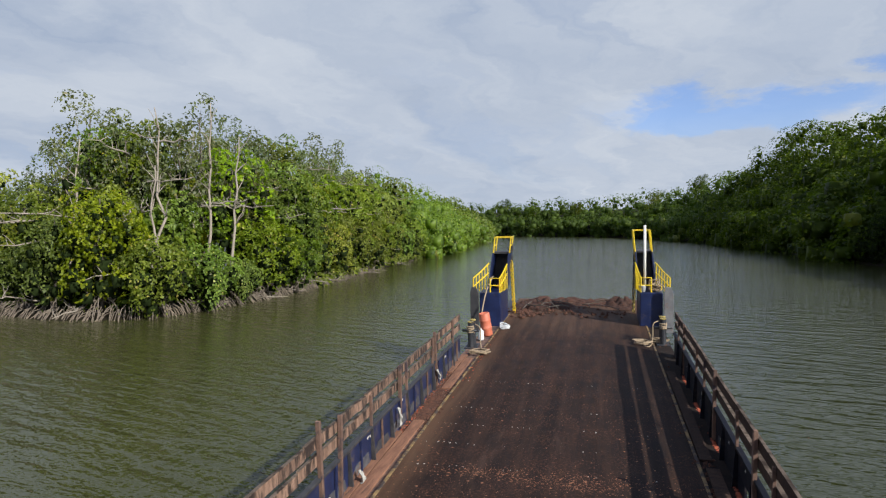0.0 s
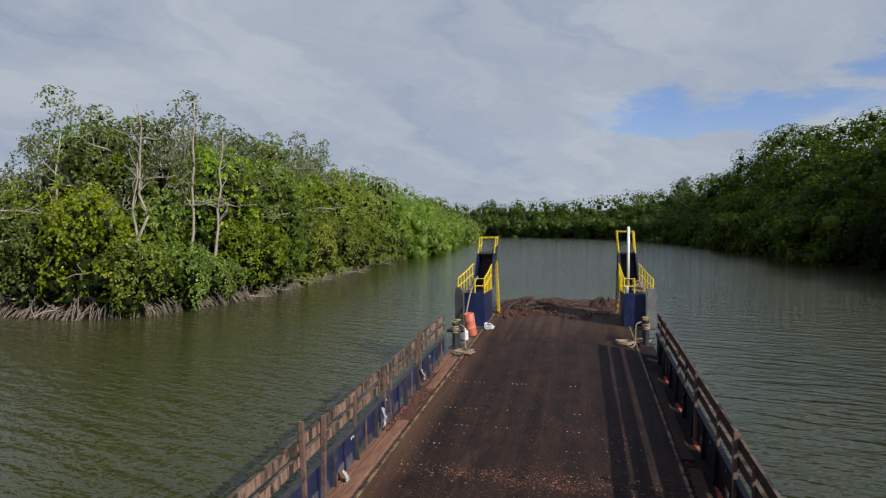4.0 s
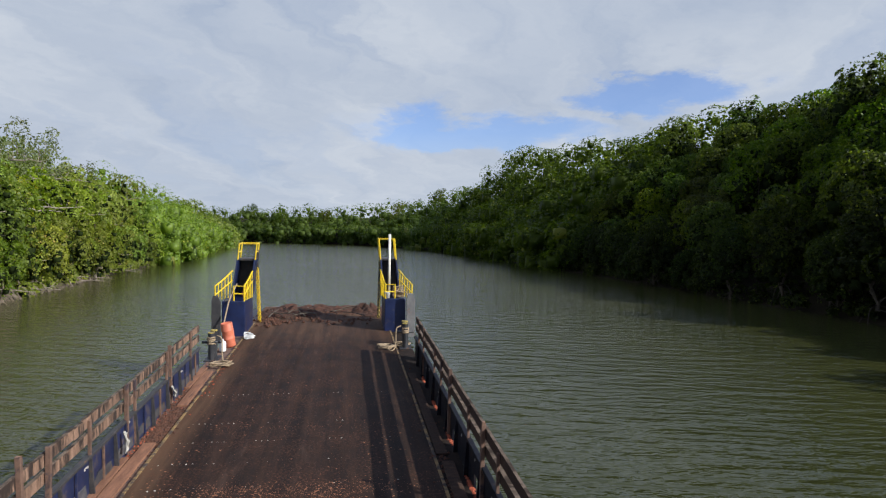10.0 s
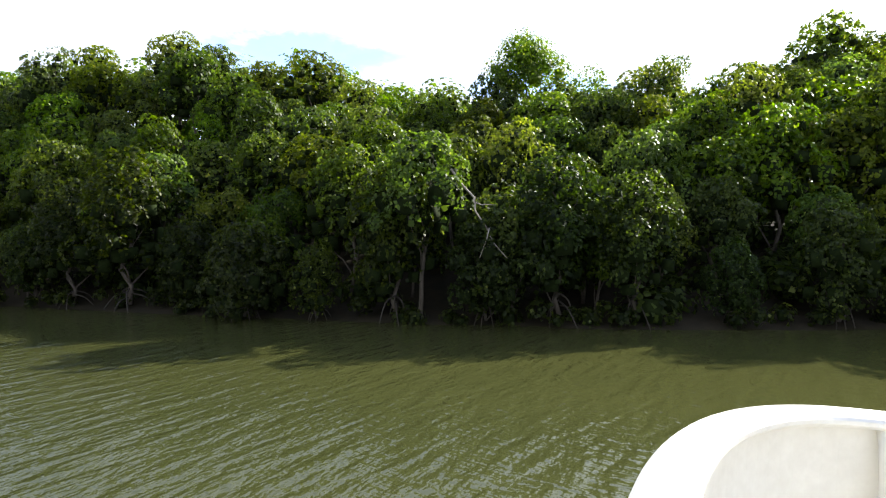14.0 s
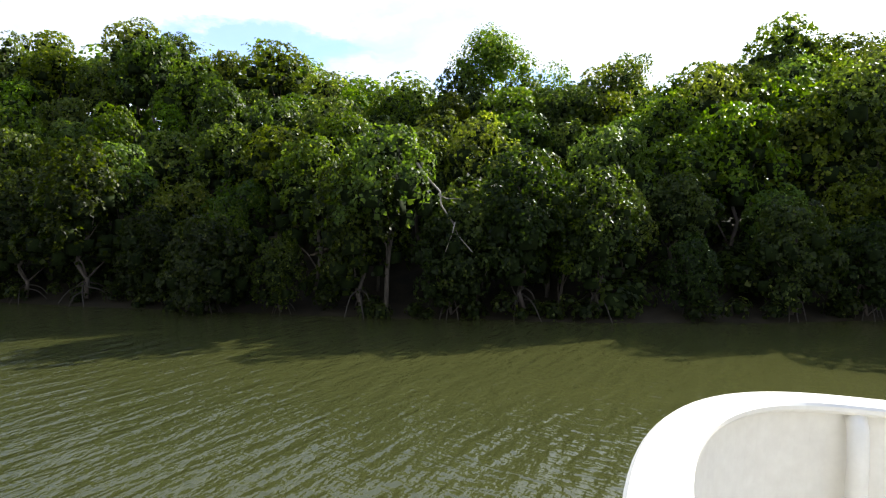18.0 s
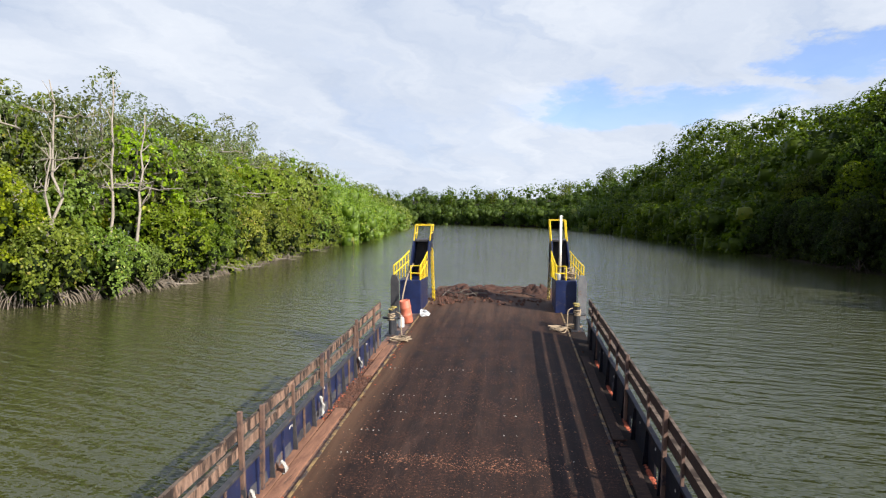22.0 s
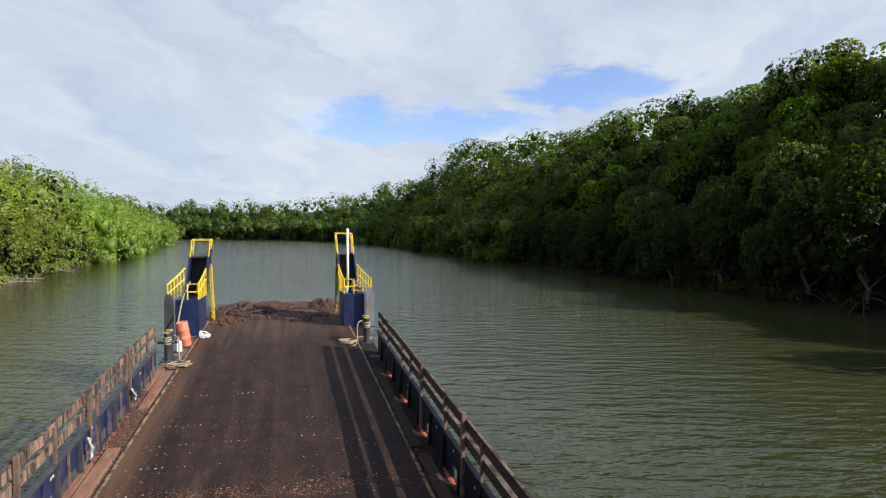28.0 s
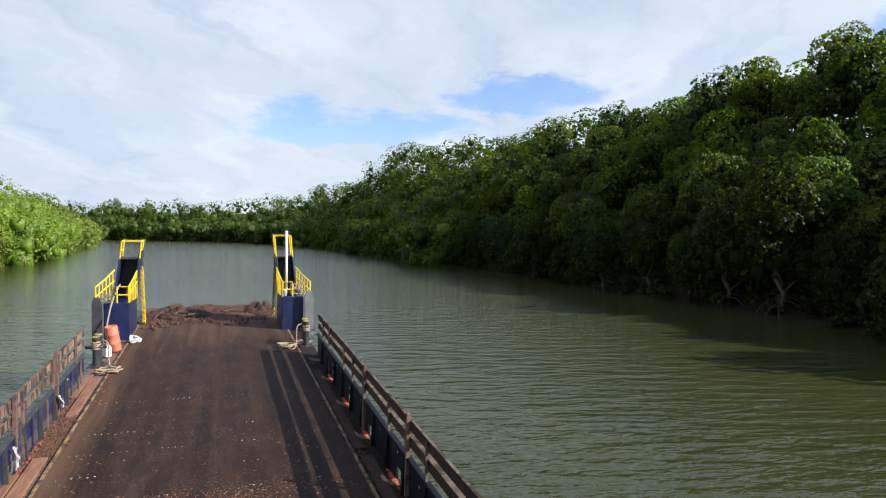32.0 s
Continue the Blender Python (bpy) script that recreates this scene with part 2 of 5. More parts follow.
WATER = water_material()
# One mangrove leaf in three tones; sun and shade are put into the colour.
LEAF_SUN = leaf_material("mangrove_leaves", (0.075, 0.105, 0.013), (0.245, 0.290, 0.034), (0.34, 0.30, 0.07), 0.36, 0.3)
LEAF_DEEP = leaf_material("shaded_mangrove_leaves", (0.013, 0.026, 0.0035), (0.112, 0.150, 0.016), (0.18, 0.19, 0.045), 0.44, 0.18)
LEAF_SHADE = leaf_material("deep_shade_mangrove_leaves", (0.0045, 0.009, 0.0014), (0.046, 0.066, 0.008), (0.11, 0.13, 0.03), 0.46, 0.18)
# Near-black filler inside crowns: the gap shade between leaves, put into the colour.
CROWNSHADE = material("crown_gap_shade", (0.007, 0.012, 0.003), (0.022, 0.033, 0.008), 0.95, scale=3, bump=0.5, spec=0.1)
# Paler copy of the mangrove leaf: far sunlit haze put into the colour.
LEAF_FAR = leaf_material("far_hazy_leaves", (0.055, 0.080, 0.018), (0.200, 0.240, 0.060), (0.28, 0.28, 0.10), 0.45, 0.2)
LEAF_PALE = leaf_material("sparse_grey_leaves", (0.070, 0.086, 0.034), (0.150, 0.172, 0.070), (0.22, 0.21, 0.12))
BARK = material("bark", (0.045, 0.036, 0.028), (0.13, 0.105, 0.08), 0.9, scale=4, bump=0.5, stretch=(2, 2, 0.5))
DEADWOOD = material("dead_wood", (0.20, 0.165, 0.13), (0.40, 0.345, 0.28), 0.9, scale=4, bump=0.5, stretch=(2, 2, 0.4))
ROOT = material("prop_root_wood", (0.10, 0.078, 0.06), (0.29, 0.235, 0.18), 0.9, scale=5, bump=0.4)
# Root wood for the shaded bank, its colour darkened to stand for shade.
SHADEROOT = material("shaded_root_wood", (0.018, 0.014, 0.010), (0.060, 0.047, 0.035), 0.8, scale=5, bump=0.4)
MUD = material("river_mud", (0.012, 0.010, 0.006), (0.034, 0.027, 0.016), 0.95, scale=0.8, bump=0.6, spec=0.15)
DECK = material("worn_deck_steel", (0.0075, 0.0044, 0.0034), (0.036, 0.0190, 0.0125), 0.75, scale=1.6, bump=0.7, spots=(0.046, 0.026, 0.018), spot_scale=0.9, spot_level=0.6, dust=(0.125, 0.070, 0.040), stretch=(2.2, 0.3, 1), rand=0.03, spec=0.2)
BLUE = material("navy_paint", (0.005, 0.0095, 0.040), (0.011, 0.021, 0.080), 0.42, scale=2.2, bump=0.1, spots=(0.06, 0.045, 0.05), spot_scale=1.7, spot_level=0.63)
YELLOW = material("yellow_paint", (0.62, 0.42, 0.01), (0.80, 0.58, 0.02), 0.45, scale=6, bump=0.1, spots=(0.22, 0.11, 0.03), spot_scale=6, spot_level=0.68)
WORNYELLOW = material("worn_yellow_paint", (0.30, 0.22, 0.05), (0.52, 0.40, 0.09), 0.6, scale=9, bump=0.2, spots=(0.07, 0.055, 0.04), spot_scale=7, spot_level=0.52)
RUSTY = material("rusty_steel", (0.075, 0.045, 0.034), (0.20, 0.115, 0.08), 0.85, scale=6, bump=0.5, spots=(0.05, 0.035, 0.04), spot_scale=4, spot_level=0.55)
STAINED = material("rust_stained_rail", (0.115, 0.062, 0.040), (0.33, 0.205, 0.140), 0.88, scale=5, bump=0.6, spots=(0.026, 0.015, 0.011), spot_scale=2.2, spot_level=0.50, stretch=(1, 2.2, 0.5), rand=0.12)
# Starboard rails and boards: weathered plank with shade put into its colour.
SHADEPLANK = material("shaded_weathered_plank", (0.020, 0.012, 0.009), (0.075, 0.043, 0.030), 0.85, scale=5, bump=0.5, spots=(0.13, 0.075, 0.048), spot_scale=2.2, spot_level=0.63, stretch=(1, 2.0, 1), rand=0.2, spec=0.25)
BOARD = material("worn_red_brown_board", (0.105, 0.046, 0.026), (0.28, 0.135, 0.078), 0.88, scale=4, bump=0.6, spots=(0.05, 0.03, 0.022), spot_scale=1.6, spot_level=0.62, stretch=(3, 0.5, 3), rand=0.2)
SCUFF = material("scuffed_steel", (0.030, 0.032, 0.045), (0.12, 0.115, 0.115), 0.6, scale=4, bump=0.3, spots=(0.11, 0.06, 0.04), spot_scale=4, spot_level=0.56, rand=0.3)
RUBBLE = material("red_laterite_crumbs", (0.018, 0.0085, 0.0055), (0.115, 0.048, 0.028), 0.95, scale=8, bump=0.6, rand=0.3)
# Starboard gutter steel: rust stains on a base toned near black for shade.
SHADEGUTTER = material("shaded_gutter_steel", (0.006, 0.0042, 0.0036), (0.030, 0.019, 0.014), 0.85, scale=4, bump=0.6, spots=(0.075, 0.040, 0.026), spot_scale=2.4, spot_level=0.64, spec=0.2)
DARKSTEEL = material("dark_steel", (0.02, 0.02, 0.024), (0.06, 0.055, 0.055), 0.6, scale=5, bump=0.2, spots=(0.12, 0.065, 0.04), spot_scale=5, spot_level=0.66)
GREYSTEEL = material("grey_paint", (0.10, 0.10, 0.11), (0.20, 0.195, 0.19), 0.6, scale=5, bump=0.2, spots=(0.16, 0.085, 0.05), spot_scale=4, spot_level=0.62)
WHITE = material("white_ship_paint", (0.655, 0.62, 0.54), (0.78, 0.75, 0.67), 0.45, scale=3, bump=0.06, spots=(0.46, 0.40, 0.31), spot_scale=4, spot_level=0.66)
ROPE = material("pale_rope", (0.20, 0.145, 0.09), (0.42, 0.32, 0.21), 0.95, scale=22, bump=0.8)
ORANGE = material("faded_red_plastic", (0.42, 0.10, 0.05), (0.62, 0.19, 0.11), 0.55, scale=6, bump=0.15, spots=(0.28, 0.12, 0.08), spot_scale=5, spot_level=0.62)
PLASTIC = material("white_plastic", (0.62, 0.62, 0.62), (0.80, 0.80, 0.79), 0.5, scale=6, bump=0.1)
HULL = material("black_hull_paint", (0.015, 0.016, 0.02), (0.04, 0.04, 0.045), 0.5, scale=2, bump=0.1, spots=(0.10, 0.05, 0.03), spot_scale=2, spot_level=0.62)

EDGING = material("worn_brown_edging", (0.055, 0.040, 0.030), (0.20, 0.150, 0.115), 0.92, scale=4, bump=0.4, spots=(0.04, 0.028, 0.022), spot_scale=3, spot_level=0.52, spec=0.15)
PANEL = material("dull_navy_paint", (0.0075, 0.011, 0.036), (0.019, 0.027, 0.082), 0.5, scale=2.2, bump=0.25, spots=(0.07, 0.055, 0.055), spot_scale=2.2, spot_level=0.57, rand=0.25)
# Starboard copy of the panel paint, darkened for its backlit side.
SHADEPANEL = material("shaded_panel", (0.004, 0.0045, 0.008), (0.009, 0.010, 0.018), 0.6, scale=2.2, bump=0.25, spots=(0.03, 0.022, 0.02), spot_scale=2.4, spot_level=0.60, spec=0.2)
RAG = material("dirty_white_cloth", (0.24, 0.22, 0.19), (0.50, 0.48, 0.44), 0.95, scale=9, bump=0.5)
EDGE = material("worn_yellow_edge", (0.13, 0.085, 0.04), (0.36, 0.23, 0.09), 0.8, scale=5, bump=0.3, spots=(0.05, 0.035, 0.03), spot_scale=3, spot_level=0.5)
CRUMB = material("bright_red_crumbs", (0.24, 0.05, 0.022), (0.46, 0.11, 0.050), 0.9, scale=9, bump=0.3)
LITTER = material("dry_leaf_litter", (0.15, 0.052, 0.026), (0.34, 0.165, 0.085), 0.9, scale=9, bump=0.3)
PALE = material("pale_studs_hole_light", (0.40, 0.36, 0.32), (0.62, 0.58, 0.52), 0.7, scale=9, bump=0.2)

# ---- mesh helpers ----


def mesh_of(name, verts, faces, mat, smooth=False):
    me = bpy.data.meshes.new(name)
    me.from_pydata([tuple(v) for v in verts], [], [tuple(f) for f in faces])
    me.materials.append(mat)
    if smooth:
        me.polygons.foreach_set("use_smooth", [True] * len(me.polygons))
    me.update()
    return me


def part(name, bm, mat, parent, label="", smooth=False):
    """Links a bmesh as one mesh object under a thing or a part."""
    me = bpy.data.meshes.new(name)
    bm.to_mesh(me)
    bm.free()
    me.materials.append(mat)
    if smooth:
        me.polygons.foreach_set("use_smooth", [True] * len(me.polygons))
    return under(name, me, parent, label)


def mesh_bm(name, bm, mat, smooth=False):
    me = bpy.data.meshes.new(name)
    bm.to_mesh(me)
    bm.free()
    me.materials.append(mat)
    if smooth:
        me.polygons.foreach_set("use_smooth", [True] * len(me.polygons))
    return me


def under(name, me, parent, label=""):
    ob = new(name, me)
    ob.parent = parent
    return tagged(ob, label) if label else ob


def thing(name, m, label, category, group="", kind=""):
    ob = new(name)
    ob.empty_display_size = 0.3
    ob.matrix_world = m
    return tagged(ob, label, category, group, kind)


def box(x0, x1, y0, y1, z0, z1, bevel=0.0, bm=None):
    b = bm or bmesh.new()
    vs = [b.verts.new((x, y, z)) for x in (x0, x1) for y in (y0, y1) for z in (z0, z1)]
    fs = [b.faces.new([vs[i] for i in f]) for f in ((0, 1, 3, 2), (4, 6, 7, 5), (0, 4, 5, 1), (2, 3, 7, 6), (0, 2, 6, 4), (1, 5, 7, 3))]
    if bevel:
        es = list({e for f in fs for e in f.edges})
        bmesh.ops.bevel(b, geom=es, offset=bevel, segments=2, affect="EDGES", profile=0.5)
    return b


def prism(outline, axis, a, b_, bevel=0.0, bm=None):
    """A flat outline drawn out along an axis from a to b_."""
    b = bm or bmesh.new()

    def at(u, v, w_):
        return {"x": (w_, u, v), "y": (u, w_, v), "z": (u, v, w_)}[axis]
    lo = [b.verts.new(at(u, v, a)) for u, v in outline]
    hi = [b.verts.new(at(u, v, b_)) for u, v in outline]
    fs = [b.faces.new(lo), b.faces.new(hi[::-1])]
    n = len(outline)
    for i in range(n):
        fs.append(b.faces.new((lo[i], hi[i], hi[(i + 1) % n], lo[(i + 1) % n])))
    bmesh.ops.recalc_face_normals(b, faces=fs)
    if bevel:
        bmesh.ops.bevel(b, geom=list({e for f in fs for e in f.edges}), offset=bevel, segments=2, affect="EDGES", profile=0.5)
    return b


def tube(points, r, n=8, bm=None, taper=None, closed=False):
    """A round bar along a line of points."""
    b = bm or bmesh.new()
    ps = [Vector(p) for p in points]
    rings, side = [], None
    for i, p in enumerate(ps):
        a = ps[(i - 1) % len(ps)] if closed else ps[max(i - 1, 0)]
        c = ps[(i + 1) % len(ps)] if closed else ps[min(i + 1, len(ps) - 1)]
        d = (c - a).normalized()
        if side is None or abs(side.dot(d)) > 0.95:
            side = d.orthogonal().normalized()
        side = (side - d * side.dot(d)).normalized()
        up = d.cross(side)
        rr = r if taper is None else r + (taper - r) * i / (len(ps) - 1)
        rings.append([b.verts.new(p + rr * (math.cos(2 * math.pi * k / n) * side + math.sin(2 * math.pi * k / n) * up)) for k in range(n)])
    pairs = list(zip(rings, rings[1:])) + ([(rings[-1], rings[0])] if closed else [])
    for lo, hi in pairs:
        for k in range(n):
            b.faces.new((lo[k], lo[(k + 1) % n], hi[(k + 1) % n], hi[k]))
    if not closed:
        b.faces.new(rings[0][::-1])
        b.faces.new(rings[-1])
    return b


def spline(points, n):
    """Points along a smooth line through the given ones."""
    ps = [Vector(p) for p in points]
    ps = [2 * ps[0] - ps[1]] + ps + [2 * ps[-1] - ps[-2]]
    out = []
    for i in range(1, len(ps) - 2):
        for k in range(n):
            t = k / n
            a, b, c, d = ps[i - 1:i + 3]
            out.append(0.5 * (2 * b + (c - a) * t + (2 * a - 5 * b + 4 * c - d) * t * t + (3 * b - a - 3 * c + d) * t ** 3))
    return out + [ps[-2]]


# ---- river, banks ----
water = new("water", mesh_of("water", [(-3000, -3000, 0), (3000, -3000, 0), (3000, 3000, 0), (-3000, 3000, 0)], [(0, 1, 2, 3)], WATER))
tagged(water, "olive green river water with small wind ripples", "water", kind="structure")

# shorelines, from upstream of the craft to the far bend
RIGHT = [(260, -40), (160, -66), (104, -90), (80, -74), (58, -40), (43, -10), (39, 16), (39, 45), (39, 80), (38, 140), (36, 205), (27, 268), (5, 322), (-52, 366), (-170, 415), (-420, 490)]
LEFT = [(-135, 330), (-104, 190), (-88, 110), (-71, 70), (-64, 53), (-57, 43.5), (-47, 39.5), (-33, 37.5), (-29, 46), (-29, 60), (-32, 95), (-37, 160), (-45, 232), (-52, 288), (-78, 316), (-150, 345), (-420, 405)]
FAR = [(-470, 40), (-450, 160), (-420, 280), (-430, 420)]
STERN = [(650, -700), (420, -620), (230, -560), (0, -600)]


def shore(points, n=8):
    return [(p.x, p.y) for p in spline([(x, y, 0) for x, y in points], n)]


def inland(line, side):
    """The inland normal at each point of a shoreline."""
    out = []
    for i in range(len(line)):
        (ax, ay), (bx, by) = line[max(i - 1, 0)], line[min(i + 1, len(line) - 1)]
        d = math.hypot(bx - ax, by - ay)
        out.append((side * (by - ay) / d, -side * (bx - ax) / d))
    return out


def bank(name, points, side, label, steps):
    line = shore(points)
    nor = inland(line, side)
    verts, faces = [], []
    for i, ((x, y), (nx, ny)) in enumerate(zip(line, nor)):
        for off, z in steps:
            wob = 0.8 * noise.noise(Vector((x * 0.2, y * 0.2, off))) if off < 6 else 0
            z = z * lift(y) if steps is HILL and z > 0.3 else z
            verts.append((x + nx * (off + wob), y + ny * (off + wob), z + 0.12 * noise.noise(Vector((x * 0.7, y * 0.7, off)))))
    k = len(steps)
    for i in range(len(line) - 1):
        for j in range(k - 1):
            a = i * k + j
            faces.append((a, a + 1, a + k + 1, a + k))
    ob = new(name, mesh_of(name, verts, faces, MUD, True))
    tagged(ob, label, "river bank", kind="structure")
    return line, nor


FLAT = [(-1.5, -0.6), (0.0, 0.02), (1.2, 0.22), (5, 0.45), (16, 0.9)]
HILL = [(-1.5, -0.6), (0.0, 0.02), (1.2, 0.25), (5, 1.4), (11, 4.6), (18, 8.8), (27, 14.0), (36, 17.0), (55, 19.0)]


def lift(y):
    """How much of the hill's full height the ridge reaches along the river."""
    return float(np.interp(y, (-60, -8, 14, 36, 62, 150, 210, 265, 330), (0.62, 0.62, 0.68, 0.99, 1.10, 1.04, 1.45, 1.28, 0.80)))


def rise(steps, off, y):
    """Height of the ground at a distance from the water."""
    z = float(np.interp(off, [a for a, _ in steps], [b for _, b in steps]))
    return z * lift(y) if steps is HILL and z > 0.3 else z


LINE_R, NOR_R = bank("ground_right_bank", RIGHT, 1, "dark muddy river bank under dense mangroves", HILL)
LINE_L, NOR_L = bank("ground_left_bank", LEFT, -1, "muddy bank of a wooded spit with exposed roots", FLAT)
LINE_F, NOR_F = bank("ground_far_bank", FAR, -1, "low distant muddy bank across the water", FLAT)
LINE_S, NOR_S = bank("ground_stern_bank", STERN, -1, "low distant wooded shore astern", HILL)

# ---- trees ----


def leaves(rng, blobs, count, size, droop=0.25, fill=0.62, front=0.0):
    """Leaf blades spread over the shells of clumps. Returns vertices and faces."""
    c = np.array([b[:3] for b in blobs])
    r = np.array([b[3] for b in blobs])
    pick = rng.choice(len(blobs), count, p=r ** 2 / (r ** 2).sum())
    d = rng.normal(size=(count, 3))
    d[:, 2] = np.where(d[:, 2] < -0.9, -d[:, 2], d[:, 2])
    d[:, 0] = np.where(rng.random(count) < front, -np.abs(d[:, 0]), d[:, 0])
    d /= np.linalg.norm(d, axis=1)[:, None]
    rad = r[pick] * (fill + (1.1 - fill) * rng.random(count) ** 0.6)
    pos = c[pick] + d * rad[:, None] * np.array([1, 1, 0.85])
    nor = d + rng.normal(scale=0.40, size=(count, 3)) + np.array([0, 0, 0.45])
    nor /= np.linalg.norm(nor, axis=1)[:, None]
    tip = rng.normal(size=(count, 3)) + d * 0.8 - np.array([0, 0, droop])
    tip -= nor * (tip * nor).sum(1)[:, None]
    tip /= np.linalg.norm(tip, axis=1)[:, None]
    wid = np.cross(nor, tip)
    s = size * (0.6 + 0.8 * rng.random(count))[:, None]
    a, b = pos - tip * s * 0.5, pos + tip * s * 0.5 - nor * s * 0.12
    m = pos + nor * s * 0.06
    v = np.stack([a, m + wid * s * 0.46, b, m - wid * s * 0.46], 1).reshape(-1, 3)
    f = np.arange(count * 4).reshape(-1, 4)
    return v, f


def lobes(rng, blobs, axis, count, size, front):
    """Leaf blades on the outer and upper shells of a crown's lobes, in tufts that point outwards."""
    c = np.array([b[:3] for b in blobs])
    r = np.array([b[3] for b in blobs])
    out = c * np.array([1, 1, 0]) - np.array([axis[0], axis[1], 0])
    out = out / (np.linalg.norm(out, axis=1)[:, None] + 1e-6) + np.array([0, 0, 0.9])
    top = c[:, 2] > c[:, 2].min() + 0.55 * np.ptp(c[:, 2])
    weight = r ** 2 * np.where((c[:, 0] > 0.3) & ~top, 1 - front, 1.0)
    pick = rng.choice(len(blobs), count // 4, p=weight / weight.sum())
    d = rng.normal(size=(count // 4, 3)) + out[pick] * 0.75
    d /= np.linalg.norm(d, axis=1)[:, None]
    rag = 0.90 + 0.16 * rng.random(count // 4)
    tuft = c[pick] + d * (r[pick] * rag)[:, None] * np.array([1, 1, 0.92])
    pos0, d = np.repeat(tuft, 4, 0), np.repeat(d, 4, 0)
    n = len(pos0)
    tip = rng.normal(size=(n, 3))
    tip += d * (0.45 - (tip * d).sum(1)[:, None])
    tip /= np.linalg.norm(tip, axis=1)[:, None]
    nor = d + rng.normal(scale=0.34, size=(n, 3)) + np.array([0, 0, 0.40])
    nor -= tip * (nor * tip).sum(1)[:, None]
    nor /= np.linalg.norm(nor, axis=1)[:, None]
    wid = np.cross(nor, tip)
    s = size * (0.65 + 0.7 * rng.random(n))[:, None]
    a, b = pos0 + tip * s * 0.08, pos0 + tip * s * 1.08 - nor * s * 0.16
    m = pos0 + tip * s * 0.55 + nor * s * 0.05
    v = np.stack([a, m + wid * s * 0.36, b, m - wid * s * 0.36], 1).reshape(-1, 3)
    return v, np.arange(n * 4).reshape(-1, 4)


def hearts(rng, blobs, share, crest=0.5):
    """Dense lumps of six uneven faces in the middle of clumps; dark ones imitate inner shade."""
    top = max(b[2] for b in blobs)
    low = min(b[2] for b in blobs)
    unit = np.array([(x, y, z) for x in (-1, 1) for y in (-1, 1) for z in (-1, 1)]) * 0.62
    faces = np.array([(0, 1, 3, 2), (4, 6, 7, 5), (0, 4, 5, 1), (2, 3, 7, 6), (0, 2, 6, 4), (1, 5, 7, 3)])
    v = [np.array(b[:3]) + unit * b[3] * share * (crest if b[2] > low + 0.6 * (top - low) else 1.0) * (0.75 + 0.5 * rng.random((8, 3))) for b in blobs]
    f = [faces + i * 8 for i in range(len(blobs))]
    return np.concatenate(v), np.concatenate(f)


def joined(*sets):
    v, f, n = [], [], 0
    for a, b in sets:
        v.append(a)
        f.append(b + n)
        n += len(a)
    return np.concatenate(v), np.concatenate(f)


def quads_mesh(name, v, f, mat, dark_faces=0):
    """A mesh of quads; the last ones are filler lumps in their own shade-dark material."""
    me = bpy.data.meshes.new(name)
    me.vertices.add(len(v))
    me.vertices.foreach_set("co", np.asarray(v, dtype=np.float32).ravel())
    me.loops.add(f.size)
    me.loops.foreach_set("vertex_index", f.ravel().astype(np.int32))
    me.polygons.add(len(f))
    me.polygons.foreach_set("loop_start", np.arange(0, f.size, 4, dtype=np.int32))
    me.materials.append(mat)
    me.materials.append(CROWNSHADE)
    if dark_faces:
        me.polygons.foreach_set("material_index", np.r_[np.zeros(len(f) - dark_faces, np.int32), np.ones(dark_faces, np.int32)])
    me.update(calc_edges=True)
    return me


def wander(rng, a, b, n, amount):
    a, b = np.array(a, float), np.array(b, float)
    pts = [a + (b - a) * i / n for i in range(n + 1)]
    for i in range(1, n):
        pts[i] = pts[i] + rng.normal(scale=amount, size=3) * np.array([1, 1, 0.5])
    return [tuple(p) for p in pts]


